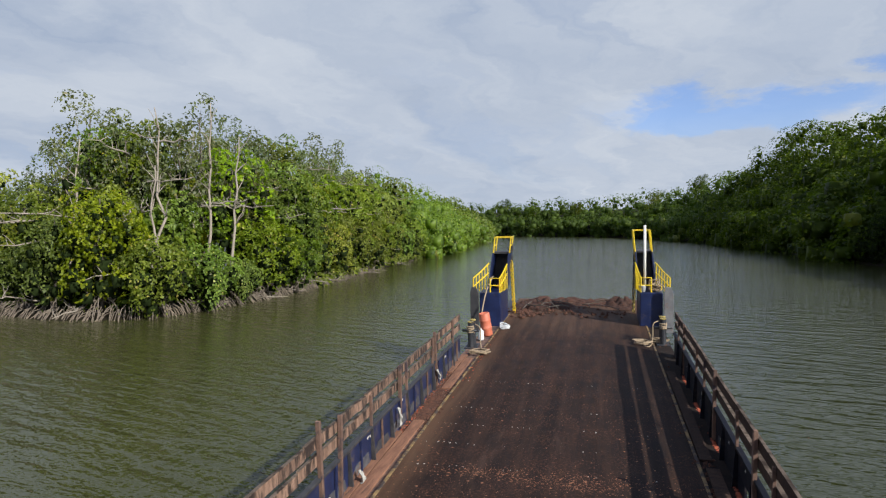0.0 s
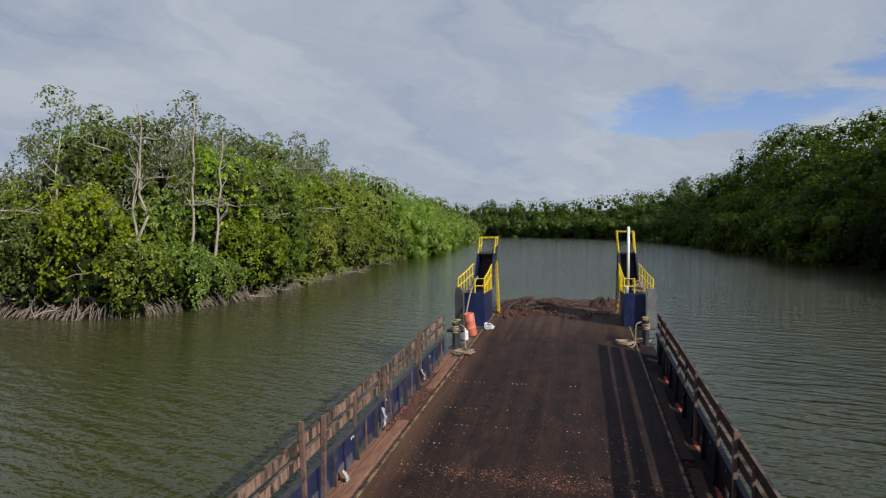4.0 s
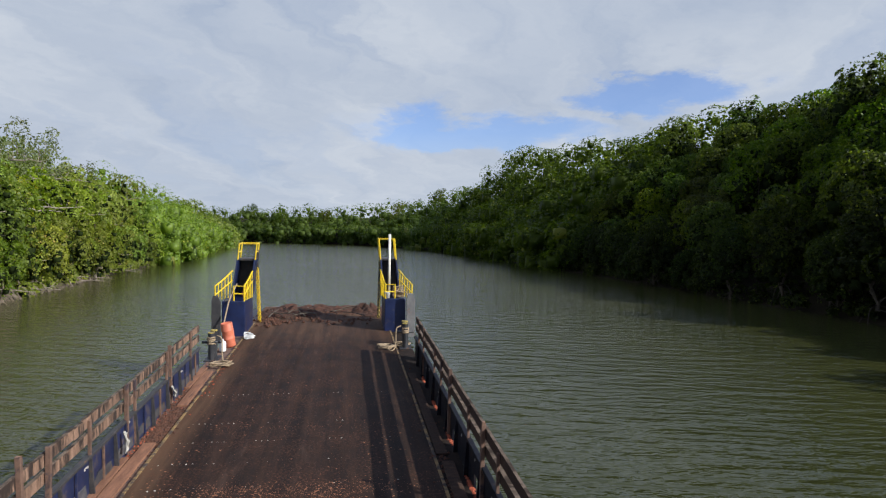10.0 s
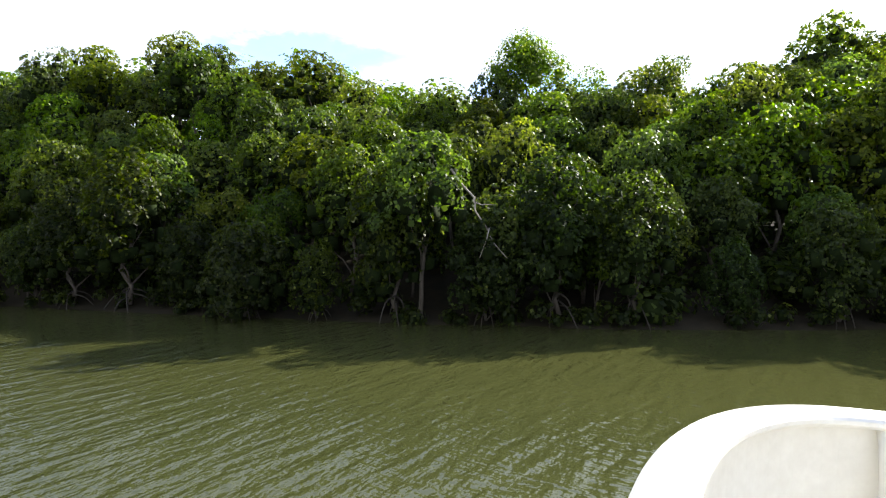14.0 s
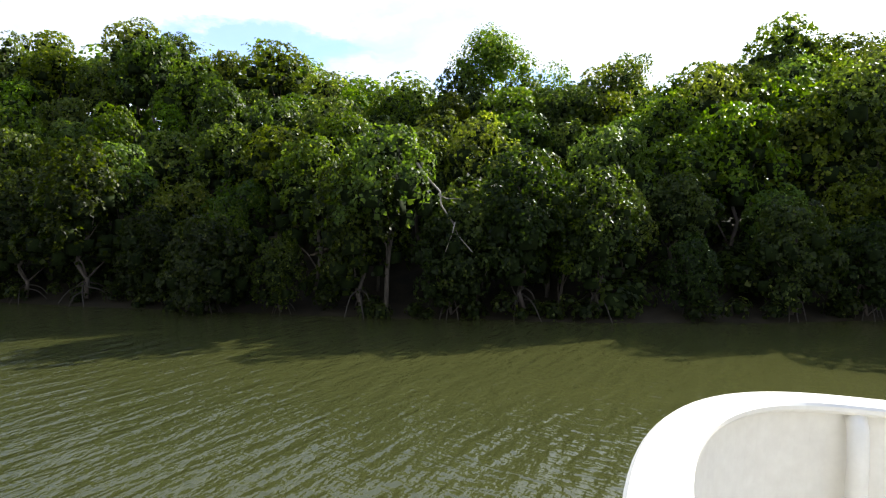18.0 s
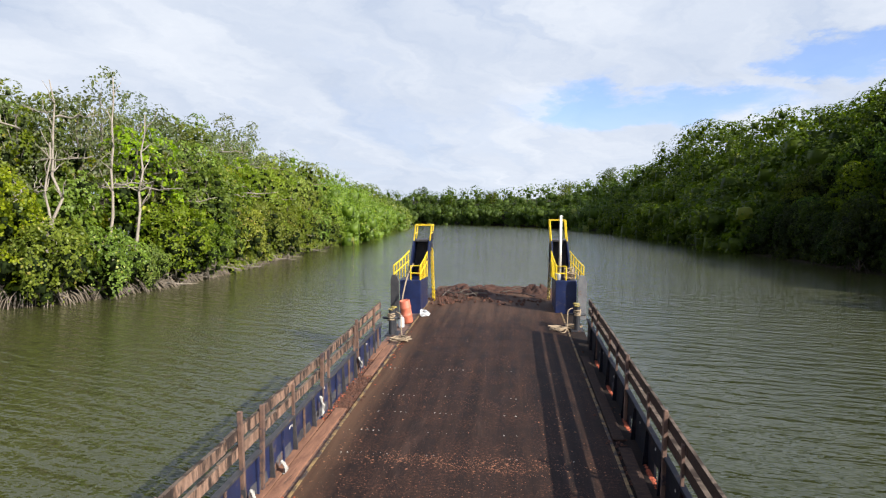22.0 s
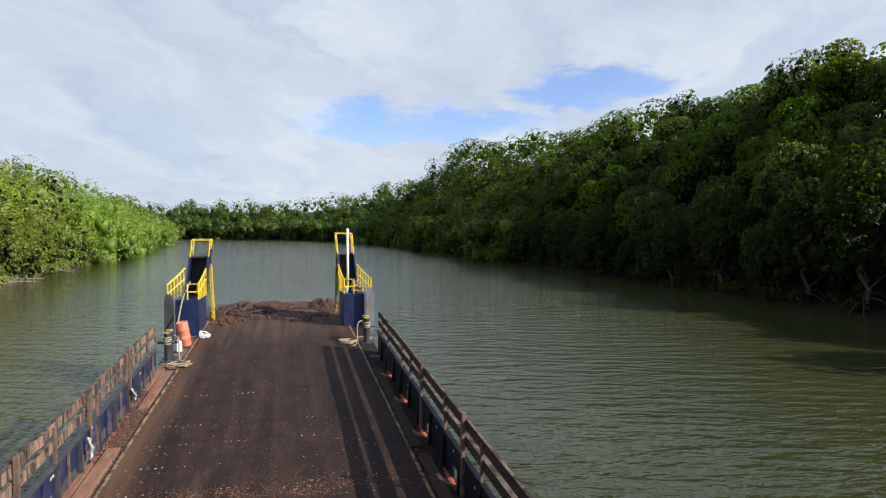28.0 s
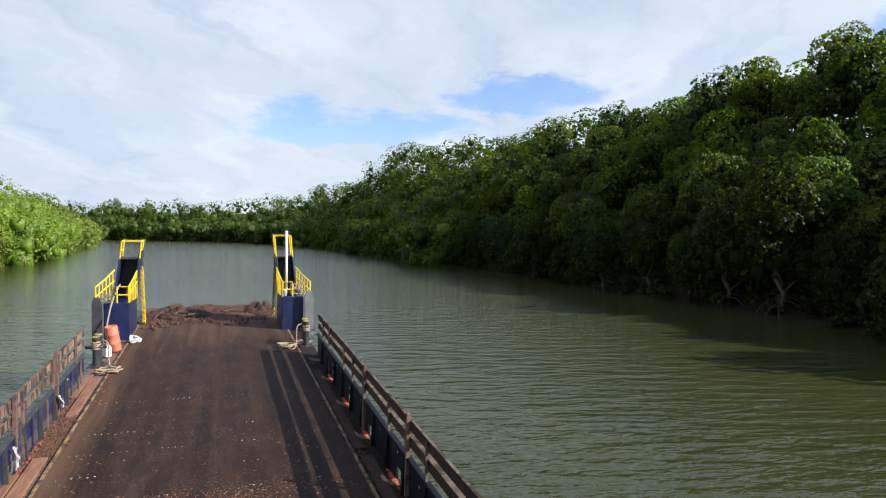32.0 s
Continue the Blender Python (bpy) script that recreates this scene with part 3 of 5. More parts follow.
def tree(name, seed, height, width, low, clumps, count, size, leaf, label, roots=True, lean=(0, 0), category="tree", dome=False, open_crown=False, front=0.55):
    """A tree: tapered trunk with limbs to each clump, a crown of leaf clumps, prop roots."""
    rng = np.random.default_rng(seed)
    root = thing(name, Matrix.Identity(4), label, category)
    top = (lean[0] * 0.7, lean[1] * 0.7, height * 0.86)
    trunk = wander(rng, (0, 0, 0.4 if roots else -0.2), top, 7, 0.22)
    stem = part("trunk", tube(trunk, 0.05 + height * 0.011, 7, taper=0.05), BARK, root, smooth=True)
    bare = DEADWOOD if leaf is LEAF_PALE else BARK
    every = 1 if open_crown else max(1, clumps // (10 if leaf is LEAF_PALE else 5))
    blobs, mains, core = [], [], []
    lobed = not dome and not open_crown and leaf is not LEAF_PALE
    for k in range(clumps):
        f = (k + 0.5) / clumps
        a = k * 2.4 + rng.random() * 0.9
        if lobed:
            u = f ** 0.75
            spread = width * 0.5 * (math.sqrt(max(0.04, 1 - 0.95 * u * u)) if leaf is not LEAF_SUN else math.sqrt(max(0.06, 1 - ((u - 0.36) / 0.68) ** 2)))
            q = spread * (0.60 + 0.40 * rng.random())
            r = width * (0.13 + 0.10 * rng.random())
            z = low + (height - low - r) * u + rng.normal() * 0.25
            x, y = q * math.cos(a) + lean[0] * f, q * math.sin(a) + lean[1] * f
            blobs.append((x, y, z, r))
            core.append((x * 0.55, y * 0.55, z - r * 0.7, r * 1.15))
            i = min(6, max(0, int(7 * max(0.05, (z - 2.0) / height))))
        else:
            z = low + (height - low) * f ** 0.75
            spread = width * 0.5 * (math.sin(math.pi * min(1.0, 0.30 + 0.55 * f)) ** 0.5)
            if dome:
                spread = width * 0.5 * math.sqrt(max(0.05, 1 - f * f))
                z = low + (height - low) * f
            q = spread * (0.45 + 0.55 * rng.random() ** 0.6)
            r = width * (0.19 + 0.11 * rng.random())
            z -= 0.16 * (height - low) * f * (2 * q / width) ** 2
            x, y = q * math.cos(a) + lean[0] * f, q * math.sin(a) + lean[1] * f
            blobs.append((x, y, z - r * 0.6, r))
            mains.append(len(blobs) - 1)
            for _ in range(7):
                u = rng.normal(size=3)
                u /= np.linalg.norm(u)
                blobs.append((x + u[0] * r * 0.72, y + u[1] * r * 0.72, z - r * 0.6 + u[2] * r * 0.55, r * (0.34 + 0.24 * rng.random())))
            z -= r * 0.6
            i = min(6, max(0, int(7 * max(0.05, (z - 1.5) / height))))
        if k % every == 0:
            part("limb", tube(wander(rng, trunk[i], (x, y, z), 3, 0.15), 0.035 + 0.004 * height * (1 - f), 5, taper=0.015), bare, stem, smooth=True)
    lump_faces = 0
    if lobed:
        v, f = lobes(rng, blobs, (lean[0] * 0.5, lean[1] * 0.5), count, size, front)
        core += [(lean[0] * q, lean[1] * q, low + (height - low) * q * 0.85, width * 0.27) for q in (0.1, 0.3, 0.5, 0.7, 0.85)]
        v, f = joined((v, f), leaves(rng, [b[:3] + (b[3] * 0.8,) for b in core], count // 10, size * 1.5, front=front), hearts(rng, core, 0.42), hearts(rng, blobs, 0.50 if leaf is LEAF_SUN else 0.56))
        lump_faces = 6 * (len(core) + len(blobs))
    else:
        v, f = leaves(rng, blobs, count, size, front=front)
        if dome:
            core = [blobs[i] for i in mains]
            v, f = joined((v, f), leaves(rng, [b[:3] + (b[3] * 0.8,) for b in core], count // 7, size * 1.55, front=front), hearts(rng, core, 0.36))
    under("crown", quads_mesh(name + "_crown", v, f, leaf, lump_faces), root)
    if roots:
        wood = ROOT if leaf is LEAF_SUN else SHADEROOT
        for k in range(9 if leaf is LEAF_SUN else 6):
            a = 2 * math.pi * (k + rng.random() * 0.7) / (9 if leaf is LEAF_SUN else 6)
            q, h = 0.8 + 1.6 * rng.random(), 0.7 + 0.9 * rng.random()
            bm = tube(spline([(0.05 * math.cos(a), 0.05 * math.sin(a), h + 0.2), (0.55 * q * math.cos(a), 0.55 * q * math.sin(a), h * 0.85), (q * math.cos(a + 0.1), q * math.sin(a + 0.1), -0.35)], 3), 0.06, 5, taper=0.035)
            part("prop_root", bm, wood, root, "arched brown prop root", smooth=True)
    return root


PROTO = {}
shoreL = "low bright green mangrove with leaves down to the water"
PROTO["edge"] = [tree("mangrove", 10 + i, h, wd, 1.3, 24, 3800, 0.22, LEAF_SUN, shoreL, front=0.5) for i, (h, wd) in enumerate([(8.0, 6.0), (9.5, 6.4), (7.0, 6.0), (10.5, 6.2)])]
PROTO["deep"] = [tree("mangrove", 20 + i, h, wd, lo, 24, 4000, 0.245, LEAF_SHADE, "dense green mangrove in clumps above shaded water, leaves coloured dark for shade", front=0.75) for i, (h, wd, lo) in enumerate([(8.5, 5.8, 1.6), (10.5, 6.2, 2.6), (7.0, 5.6, 1.0), (11.5, 6.0, 3.4)])]
PROTO["tall"] = [tree("mangrove_tree", 30 + i, h, wd, 6.0, 20, 2000, 0.28, LEAF_SUN, "tall green mangrove tree with a rounded crown behind the shore", roots=False, front=0.6)
                 for i, (h, wd) in enumerate([(15.0, 6.2), (17.0, 6.4), (16.0, 6.0)])]
PROTO["hill"] = [tree("mangrove_tree", 80 + i, h, wd, h - 6.4, 24, 2800, 0.275, LEAF_DEEP, "green mangrove tree with a lobed crown on the steep bank", roots=False, front=0.8)
                 for i, (h, wd) in enumerate([(11.0, 6.4), (12.5, 7.0), (10.5, 6.8), (13.5, 6.4), (12.0, 5.6)])]
PROTO["mid"] = [tree("mangrove", 50 + i, h, wd, 2.8, 22, 2200, 0.27, LEAF_SUN, "bright green mangrove standing behind the shore fringe", roots=False, front=0.5) for i, (h, wd) in enumerate([(11.0, 6.0), (12.5, 6.2), (10.0, 6.0)])]
PROTO["midd"] = [tree("mangrove", 60 + i, h, wd, h - 6.2, 24, 3500, 0.255, LEAF_DEEP, "dark green mangrove standing behind the shore fringe", roots=False, front=0.8) for i, (h, wd) in enumerate([(9.5, 6.2), (11.0, 6.6), (8.5, 6.0), (10.5, 5.6)])]
PROTO["pale"] = [tree("grey_mangrove", 40 + i, h, wd, 7.5, 12, 1300, 0.28, LEAF_PALE, "tall thin-leaved grey green tree with bare limbs showing", roots=False) for i, (h, wd) in enumerate([(17.0, 5.6), (15.0, 5.0), (18.0, 6.0)])]
PROTO["dome"] = [tree("forest_tree", 70, 19.0, 8.6, 15.0, 22, 7500, 0.24, LEAF_DEEP, "tall forest tree with a dense dark domed crown above the rest", roots=False, dome=True, front=0.0)]
PROTO["open"] = [tree("forest_tree", 72 + i, h, wd, 9.5, 13, 3600, 0.26, LEAF_DEEP, "open-crowned dark tree with thin limbs against the sky", roots=False, open_crown=True, front=0.0) for i, (h, wd) in enumerate([(16.5, 6.0), (17.5, 6.4)])]
used = set()


def plant(kind, i, x, y, z, s, turn, group, label=""):
    p = PROTO[kind][i % len(PROTO[kind])]
    m = Matrix.Translation((x, y, z)) @ Matrix.Rotation(turn, 4, "Z")
    if (kind, i % len(PROTO[kind])) not in used:
        used.add((kind, i % len(PROTO[kind])))
        ob = p
        ob.matrix_world = m
    else:
        ob = copy_thing(p, m)
    ob.scale = (s * (0.88 + 0.06 * (i * 5 % 4)), s * (0.88 + 0.06 * (i * 7 % 4)), s * (0.96 + 0.05 * (i * 3 % 4)))
    ob["group"] = group
    if label:
        ob["label"] = label
    return ob


def walk_line(line, nor, start, stop, step):
    """Points every step metres along a shoreline between two stretches of it."""
    gone, nxt = 0.0, start
    for (a, b, n) in zip(line, line[1:], nor):
        d = math.hypot(b[0] - a[0], b[1] - a[1])
        while gone + d > nxt and nxt < stop:
            t = (nxt - gone) / d
            yield nxt, a[0] + (b[0] - a[0]) * t, a[1] + (b[1] - a[1]) * t, n
            nxt += step
        gone += d


def length_to(line, x, y):
    """How far along a shoreline the point nearest to (x, y) lies."""
    best, gone, out = 1e9, 0.0, 0.0
    for a, b in zip(line, line[1:]):
        q = math.hypot(a[0] - x, a[1] - y)
        if q < best:
            best, out = q, gone
        gone += math.hypot(b[0] - a[0], b[1] - a[1])
    return out


DEAD = [(-30.6, 48.9, 13.8, (0.9, 0.3), 1), (-32.6, 48.9, 16.8, (0.3, 0.2), 2), (-33.4, 43.8, 15.6, (-0.6, 0.3), 3), (-42.0, 43.4, 13.4, (1.0, 0.6), 4), (-34.2, 43.4, 11.0, (0.5, 0.2), 5)]


def rows_of(line, nor, start, stop, rows, group, seed, steps):
    r = random.Random(seed)
    for off, kinds, step, scales in rows:
        for s, x, y, (nx, ny) in walk_line(line, nor, start + r.random() * 3, stop, step):
            o = off + r.uniform(-1.0, 1.4)
            kind = r.choice(kinds)
            small = 1.0
            if o < 7 and any(math.hypot(x + nx * o - d[0], y + ny * o - d[1]) < 3.4 for d in DEAD):
                if o > 2.6:
                    continue
                small, o = 0.62, 0.2
            plant(kind, r.randrange(8), x + nx * o + r.uniform(-0.8, 0.8), y + ny * o + r.uniform(-0.8, 0.8), rise(steps, o, y) - 0.1, small * r.uniform(*scales) * (np.interp(y, (-60, -25, -8, 14, 45, 150), (1.42, 1.30, 0.96, 0.95, 1.06, 1.14)) if line is LINE_R else np.interp(s - start, (0, 60, 72, 92), (0.86, 0.86, 0.92, 1.08))), math.atan2(ny, nx) + r.uniform(-0.8, 0.8), group)


r0, r1 = length_to(LINE_R, 104, -90), length_to(LINE_R, 36, 112)
rows_of(LINE_R, NOR_R, r0, r1, [(0.6, ["deep"], 5.4, (0.55, 1.06)), (5.2, ["midd"], 5.8, (0.74, 1.06)), (10.4, ["hill"], 5.8, (0.80, 1.08)), (15.6, ["hill"], 6.0, (0.80, 1.08)), (21.0, ["hill"], 6.0, (0.84, 1.10)), (27.0, ["hill"], 6.0, (0.90, 1.16))], "mangroves on the shaded bank", 3, HILL)
plant("dome", 0, 68, 11.5, 8.2, 1.0, 1.0, "forest trees on the rise")
for i, (x, y, s) in enumerate([(67, 5.5, 0.98), (68, -2.5, 0.86), (70, -13, 0.90), (73, -19, 0.98), (74, -23, 1.15), (78, -30, 1.1), (68, -24, 1.0), (74, -36, 1.08), (80, -38, 1.2), (79, -46, 1.1), (86, -48, 1.2), (85, -57, 1.1), (92, -60, 1.2), (95, -70, 1.15)]):
    plant("open", i, x, y, 7.0 if y > -10 else 6.0, s, i * 1.3, "forest trees on the rise")
for i, (x, y, s) in enumerate([(40.5, 26.0, 0.78), (40.2, 14.0, 1.05), (41.4, 8.2, 1.0), (43.0, 2.4, 0.72), (40.2, 48.0, 0.74), (40.4, 66.0, 0.86), (48.5, -12.0, 0.74)]):
    plant("midd", i, x, y, 0.0, s, 0.3 * i - 0.8, "mangroves on the shaded bank", "sunlit light green mangrove leaning out from the dark bank")
l0, l1 = length_to(LINE_L, -74, 77), length_to(LINE_L, -33.5, 118)
l2 = length_to(LINE_L, -29, 50)
rows_of(LINE_L, NOR_L, l0, l1, [(0.8, ["edge"], 4.4, (0.75, 1.1)), (4.8, ["mid"], 4.8, (0.9, 1.1)), (9.0, ["tall", "pale", "mid", "pale"], 4.6, (0.84, 1.0)), (13.5, ["tall", "pale"], 5.2, (0.90, 1.06))], "mangroves on the sunlit bank", 4, FLAT)
rows_of(LINE_L, NOR_L, l2, l1, [(19.0, ["tall", "pale", "pale"], 6.0, (1.02, 1.16))], "mangroves on the sunlit bank", 5, FLAT)


def undergrowth(name, line, nor, start, stop, steps, count, leaf, label, seed, depth, near=1.5, size=0.42):
    """Low shrubs and saplings that fill the ground under the trees."""
    rng = np.random.default_rng(seed)
    pts = [(x, y, nx, ny) for s, x, y, (nx, ny) in walk_line(line, nor, start, stop, 1.0)]
    blobs = []
    for _ in range(count // 90):
        x, y, nx, ny = pts[rng.integers(len(pts))]
        o = rng.uniform(near, depth)
        blobs.append((x + nx * o, y + ny * o, rise(steps, o, y) + rng.uniform(0.2, (1.1 if near < 1 else 2.2) if o < 5 or steps is HILL else 7.0), rng.uniform(0.9, 1.9) * (0.5 if near < 1 else 1)))
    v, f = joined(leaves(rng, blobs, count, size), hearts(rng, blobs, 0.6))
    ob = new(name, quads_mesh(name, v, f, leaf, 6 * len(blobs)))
    tagged(ob, label, "undergrowth", kind="stuff")


# Right-bank undergrowth takes the leaf tone darkened for shade.
undergrowth("undergrowth_right", LINE_R, NOR_R, r0, r1, HILL, 40000, LEAF_SHADE, "shrubs and saplings under the mangroves, coloured dark for shade", 21, 32)
undergrowth("undergrowth_left", LINE_L, NOR_L, l0, l1, FLAT, 24000, LEAF_SUN, "green shrubs and saplings under the mangroves", 22, 14)
undergrowth("waterline_leaves_left", LINE_L, NOR_L, length_to(LINE_L, -31, 62), l1 + 110, FLAT, 20000, LEAF_SUN, "low green mangrove leaves hanging over the waterline", 26, 1.3, -0.4, 0.26)
undergrowth("waterline_leaves_right", LINE_R, NOR_R, r0, r1 + 130, HILL, 26000, LEAF_SHADE, "low mangrove leaves hanging over the waterline, coloured dark for shade", 27, 1.3, -0.4, 0.26)


def root_fringe(name, line, nor, start, stop, label, seed):
    """The tangle of thin arched roots along the waterline."""
    rng = np.random.default_rng(seed)
    bm = bmesh.new()
    for s, x, y, (nx, ny) in walk_line(line, nor, start, stop, 0.11):
        o, h, q = rng.uniform(0.1, 1.0), rng.uniform(0.35, 1.05), rng.uniform(0.3, 0.9)
        tx, ty = -ny * rng.uniform(-0.5, 0.5), nx * rng.uniform(-0.5, 0.5)
        a = (x + nx * o, y + ny * o, h)
        b = (x + nx * (o - q * 0.6) + tx * 0.5, y + ny * (o - q * 0.6) + ty * 0.5, h * 0.75)
        c = (x + nx * (o - q - 0.4) + tx, y + ny * (o - q - 0.4) + ty, -0.3)
        tube([a, b, c], 0.03, 4, bm=bm, taper=0.02)
    me = mesh_bm(name, bm, ROOT)
    tagged(new(name, me), label, "roots", kind="stuff")


root_fringe("root_fringe", LINE_L, NOR_L, length_to(LINE_L, -58, 50), length_to(LINE_L, -31, 90), "tangle of thin grey-brown mangrove roots along the waterline", 23)


def dead_tree(x, y, h, lean, seed):
    rng = np.random.default_rng(seed)
    root = thing("dead_tree", Matrix.Translation((x, y, 0.3)), "bare bleached dead tree trunk standing among mangroves", "tree", "dead trees on the spit")
    spine = wander(rng, (0, 0, 0), (lean[0], lean[1], h), 9, 0.17)
    part("trunk", tube(spine, 0.16, 8, taper=0.04), DEADWOOD, root, smooth=True)
    for k in range(8):
        i = 4 + k % 5
        a = rng.random() * 6.28
        q = 0.5 + 0.9 * rng.random()
        p = spine[i]
        part("limb", tube(wander(rng, p, (p[0] + q * math.cos(a), p[1] + q * math.sin(a), p[2] + 0.7 + 1.4 * rng.random()), 3, 0.1), 0.05, 6, taper=0.015), DEADWOOD, root, smooth=True)


for x, y, h, lean, s in DEAD:
    dead_tree(x, y, h, lean, s)


def fallen_branch(x, y, nx, ny, seed, z=0.25, label="bleached bare branch leaning out over the water from the bank"):
    """A bleached branch that leans out from the bank or the canopy."""
    rng = np.random.default_rng(seed)
    t = thing("fallen_branch", Matrix.Translation((x, y, z)), label, "branch", "branches along the bank")
    q, h, tx, ty = rng.uniform(1.6, 3.2), rng.uniform(0.5, 1.7), -ny * rng.uniform(-1.6, 1.6), nx * rng.uniform(-1.6, 1.6)
    spine = wander(rng, (nx * 1.2, ny * 1.2, h * 0.4), (-nx * q + tx, -ny * q + ty, h * rng.uniform(-0.2, 0.9)), 5, 0.16)
    part("stem", tube(spine, 0.085, 6, taper=0.02), DEADWOOD, t, smooth=True)
    for k in range(5):
        p = spine[1 + k % 4]
        part("twig", tube(wander(rng, p, (p[0] + rng.uniform(-0.8, 0.8), p[1] + rng.uniform(-0.8, 0.8), p[2] + rng.uniform(0.1, 0.9)), 3, 0.06), 0.035, 5, taper=0.01), DEADWOOD, t, smooth=True)


rf = random.Random(77)
for s, x, y, (nx, ny) in walk_line(LINE_L, NOR_L, length_to(LINE_L, -46, 40), length_to(LINE_L, -33, 100), 5.2):
    fallen_branch(x + rf.uniform(-1, 1), y + rf.uniform(-1.5, 1.5), nx, ny, int(s * 10))
for s, x, y, (nx, ny) in walk_line(LINE_L, NOR_L, length_to(LINE_L, -46, 40), length_to(LINE_L, -33, 100), 3.1):
    o = rf.uniform(0.2, 2.6)
    fallen_branch(x + nx * o, y + ny * o, nx, ny, int(s * 10) + 5, rf.uniform(2.5, 8.0), "bare pale branch sticking out of the green canopy")
for s, x, y, (nx, ny) in walk_line(LINE_L, NOR_L, length_to(LINE_L, -46, 40), length_to(LINE_L, -33, 120), 2.6):
    o = rf.uniform(2.0, 9.0)
    fallen_branch(x + nx * o, y + ny * o, nx, ny, int(s * 10) + 8, rf.uniform(6.0, 13.0), "bare pale branch sticking out of the green canopy")

branch = thing("bare_branch", Matrix.Translation((38.6, 10.8, 9.6)), "long pale bare branch hanging out of a shore tree", "branch", "branches along the bank")
part("stem", tube(wander(np.random.default_rng(8), (1.2, 0.9, 0.4), (-1.0, -3.2, -5.2), 6, 0.16), 0.085, 6, taper=0.03), DEADWOOD, branch, smooth=True)
part("twig", tube(wander(np.random.default_rng(9), (0.0, -1.0, -1.8), (-0.6, -2.4, -2.0), 3, 0.1), 0.04, 5, taper=0.015), DEADWOOD, branch, smooth=True)
part("twig", tube(wander(np.random.default_rng(10), (-0.5, -2.0, -3.4), (-1.4, -1.6, -5.2), 3, 0.1), 0.04, 5, taper=0.015), DEADWOOD, branch, smooth=True)


def far_woods(name, line, nor, start, stop, step, rows, leaf, label, seed, per=150, size=1.1, steps=None, swell=0.0):
    """Distant forest along a shoreline, one sheet of leafy crowns."""
    rng = np.random.default_rng(seed)
    blobs = []
    for off, height in rows:
        for s, x, y, (nx, ny) in walk_line(line, nor, start, stop, step):
            o = off + rng.uniform(-2, 2)
            h = height * (1 + 0.07 * math.sin(s * 0.11 + off) + 0.06 * math.sin(s * 0.043 + 2 * off)) * rng.uniform(0.84, 1.18) * (1 + swell * max(0.0, 1 - (s - start) / 330))
            x2, y2, g = x + nx * o, y + ny * o, rise(steps, o, y) if steps else 0.0
            for k in range(7):
                f = (0.05, 0.2, 0.38, 0.56, 0.70, 0.80, 0.86)[k]
                a = rng.random() * 6.28
                q = step * 0.95 * (1 - 0.35 * f * f) * math.sqrt(rng.random())
                blobs.append((x2 + q * math.cos(a), y2 + q * math.sin(a), g + 0.25 + f * h * 0.95, step * (0.40 + 0.20 * rng.random()) * (1.0 + 0.22 * f)))
    v, f = joined(leaves(rng, blobs, per * len(blobs) // 7, size, fill=0.92), hearts(rng, blobs, 0.60, 0.52))
    ob = new(name, quads_mesh(name, v, f, leaf))
    tagged(ob, label, "forest", kind="stuff")


far_woods("woods_on_the_rise", LINE_R, NOR_R, r0, r1, 4.5, [(34, 9), (41, 8)], LEAF_DEEP, "dense dark forest on the rise behind the mangroves", 16, 420, 0.56, HILL)
far_woods("woods_right_mid", LINE_R, NOR_R, r1 + 2, r1 + 130, 5.0, [(-0.4, 8), (7, 9.5), (14, 11), (21, 12), (28, 13)], LEAF_DEEP, "dense mangrove forest along the right bank ahead", 6, 600, 0.56, HILL, 0.12)
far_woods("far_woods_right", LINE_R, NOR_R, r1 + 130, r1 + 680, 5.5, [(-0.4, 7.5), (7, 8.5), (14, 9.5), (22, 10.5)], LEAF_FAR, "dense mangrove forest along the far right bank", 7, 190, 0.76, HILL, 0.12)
far_woods("woods_left_mid", LINE_L, NOR_L, l1 + 2, l1 + 110, 4.6, [(-0.4, 7.5), (6, 11), (11, 14.5), (16, 17.5)], LEAF_SUN, "sunlit mangrove forest along the left bank ahead", 12, 520, 0.38)
far_woods("far_woods_left", LINE_L, NOR_L, l1 + 110, l1 + 380, 5.0, [(-0.4, 7.5), (7, 12), (14, 16)], LEAF_SUN, "sunlit mangrove forest along the far left bank", 8, 210, 0.88)
far_woods("far_woods_channel", LINE_F, NOR_F, 0, 700, 9, [(2, 9), (10, 14)], LEAF_DEEP, "distant low forest across the side channel", 9, 120, 1.6)
far_woods("far_woods_astern", LINE_S, NOR_S, 0, 900, 11, [(2, 18), (14, 30)], LEAF_DEEP, "distant wooded hills astern", 10, 110, 2.2)

# trees that stand above the far canopy
r = random.Random(31)
for k, (s, x, y, (nx, ny)) in enumerate(walk_line(LINE_R, NOR_R, r1 + 110, r1 + 560, 13)):
    if r.random() < 0.62:
        continue
    o = r.uniform(10, 24)
    plant("open" if k % 6 else "pale", k, x + nx * o, y + ny * o, rise(HILL, o, y) - r.uniform(2.0, 7.0), r.uniform(0.85, 1.1), r.uniform(0, 6), "trees above the far canopy")

# ---- the landing craft ----
CRAFT = Matrix.Translation(EYE) @ Matrix.Rotation(radians(2.5), 4, "X") @ Matrix.Translation((0, 0, -5.2))
XL, XR = -4.42, 2.41           # inner faces of the bulwarks
EL, ER = -3.85, 1.87           # edges of the raised deck
craft = thing("landing_craft", CRAFT, "old flat-decked landing craft with rusty plank rails and blue bow towers", "boat")

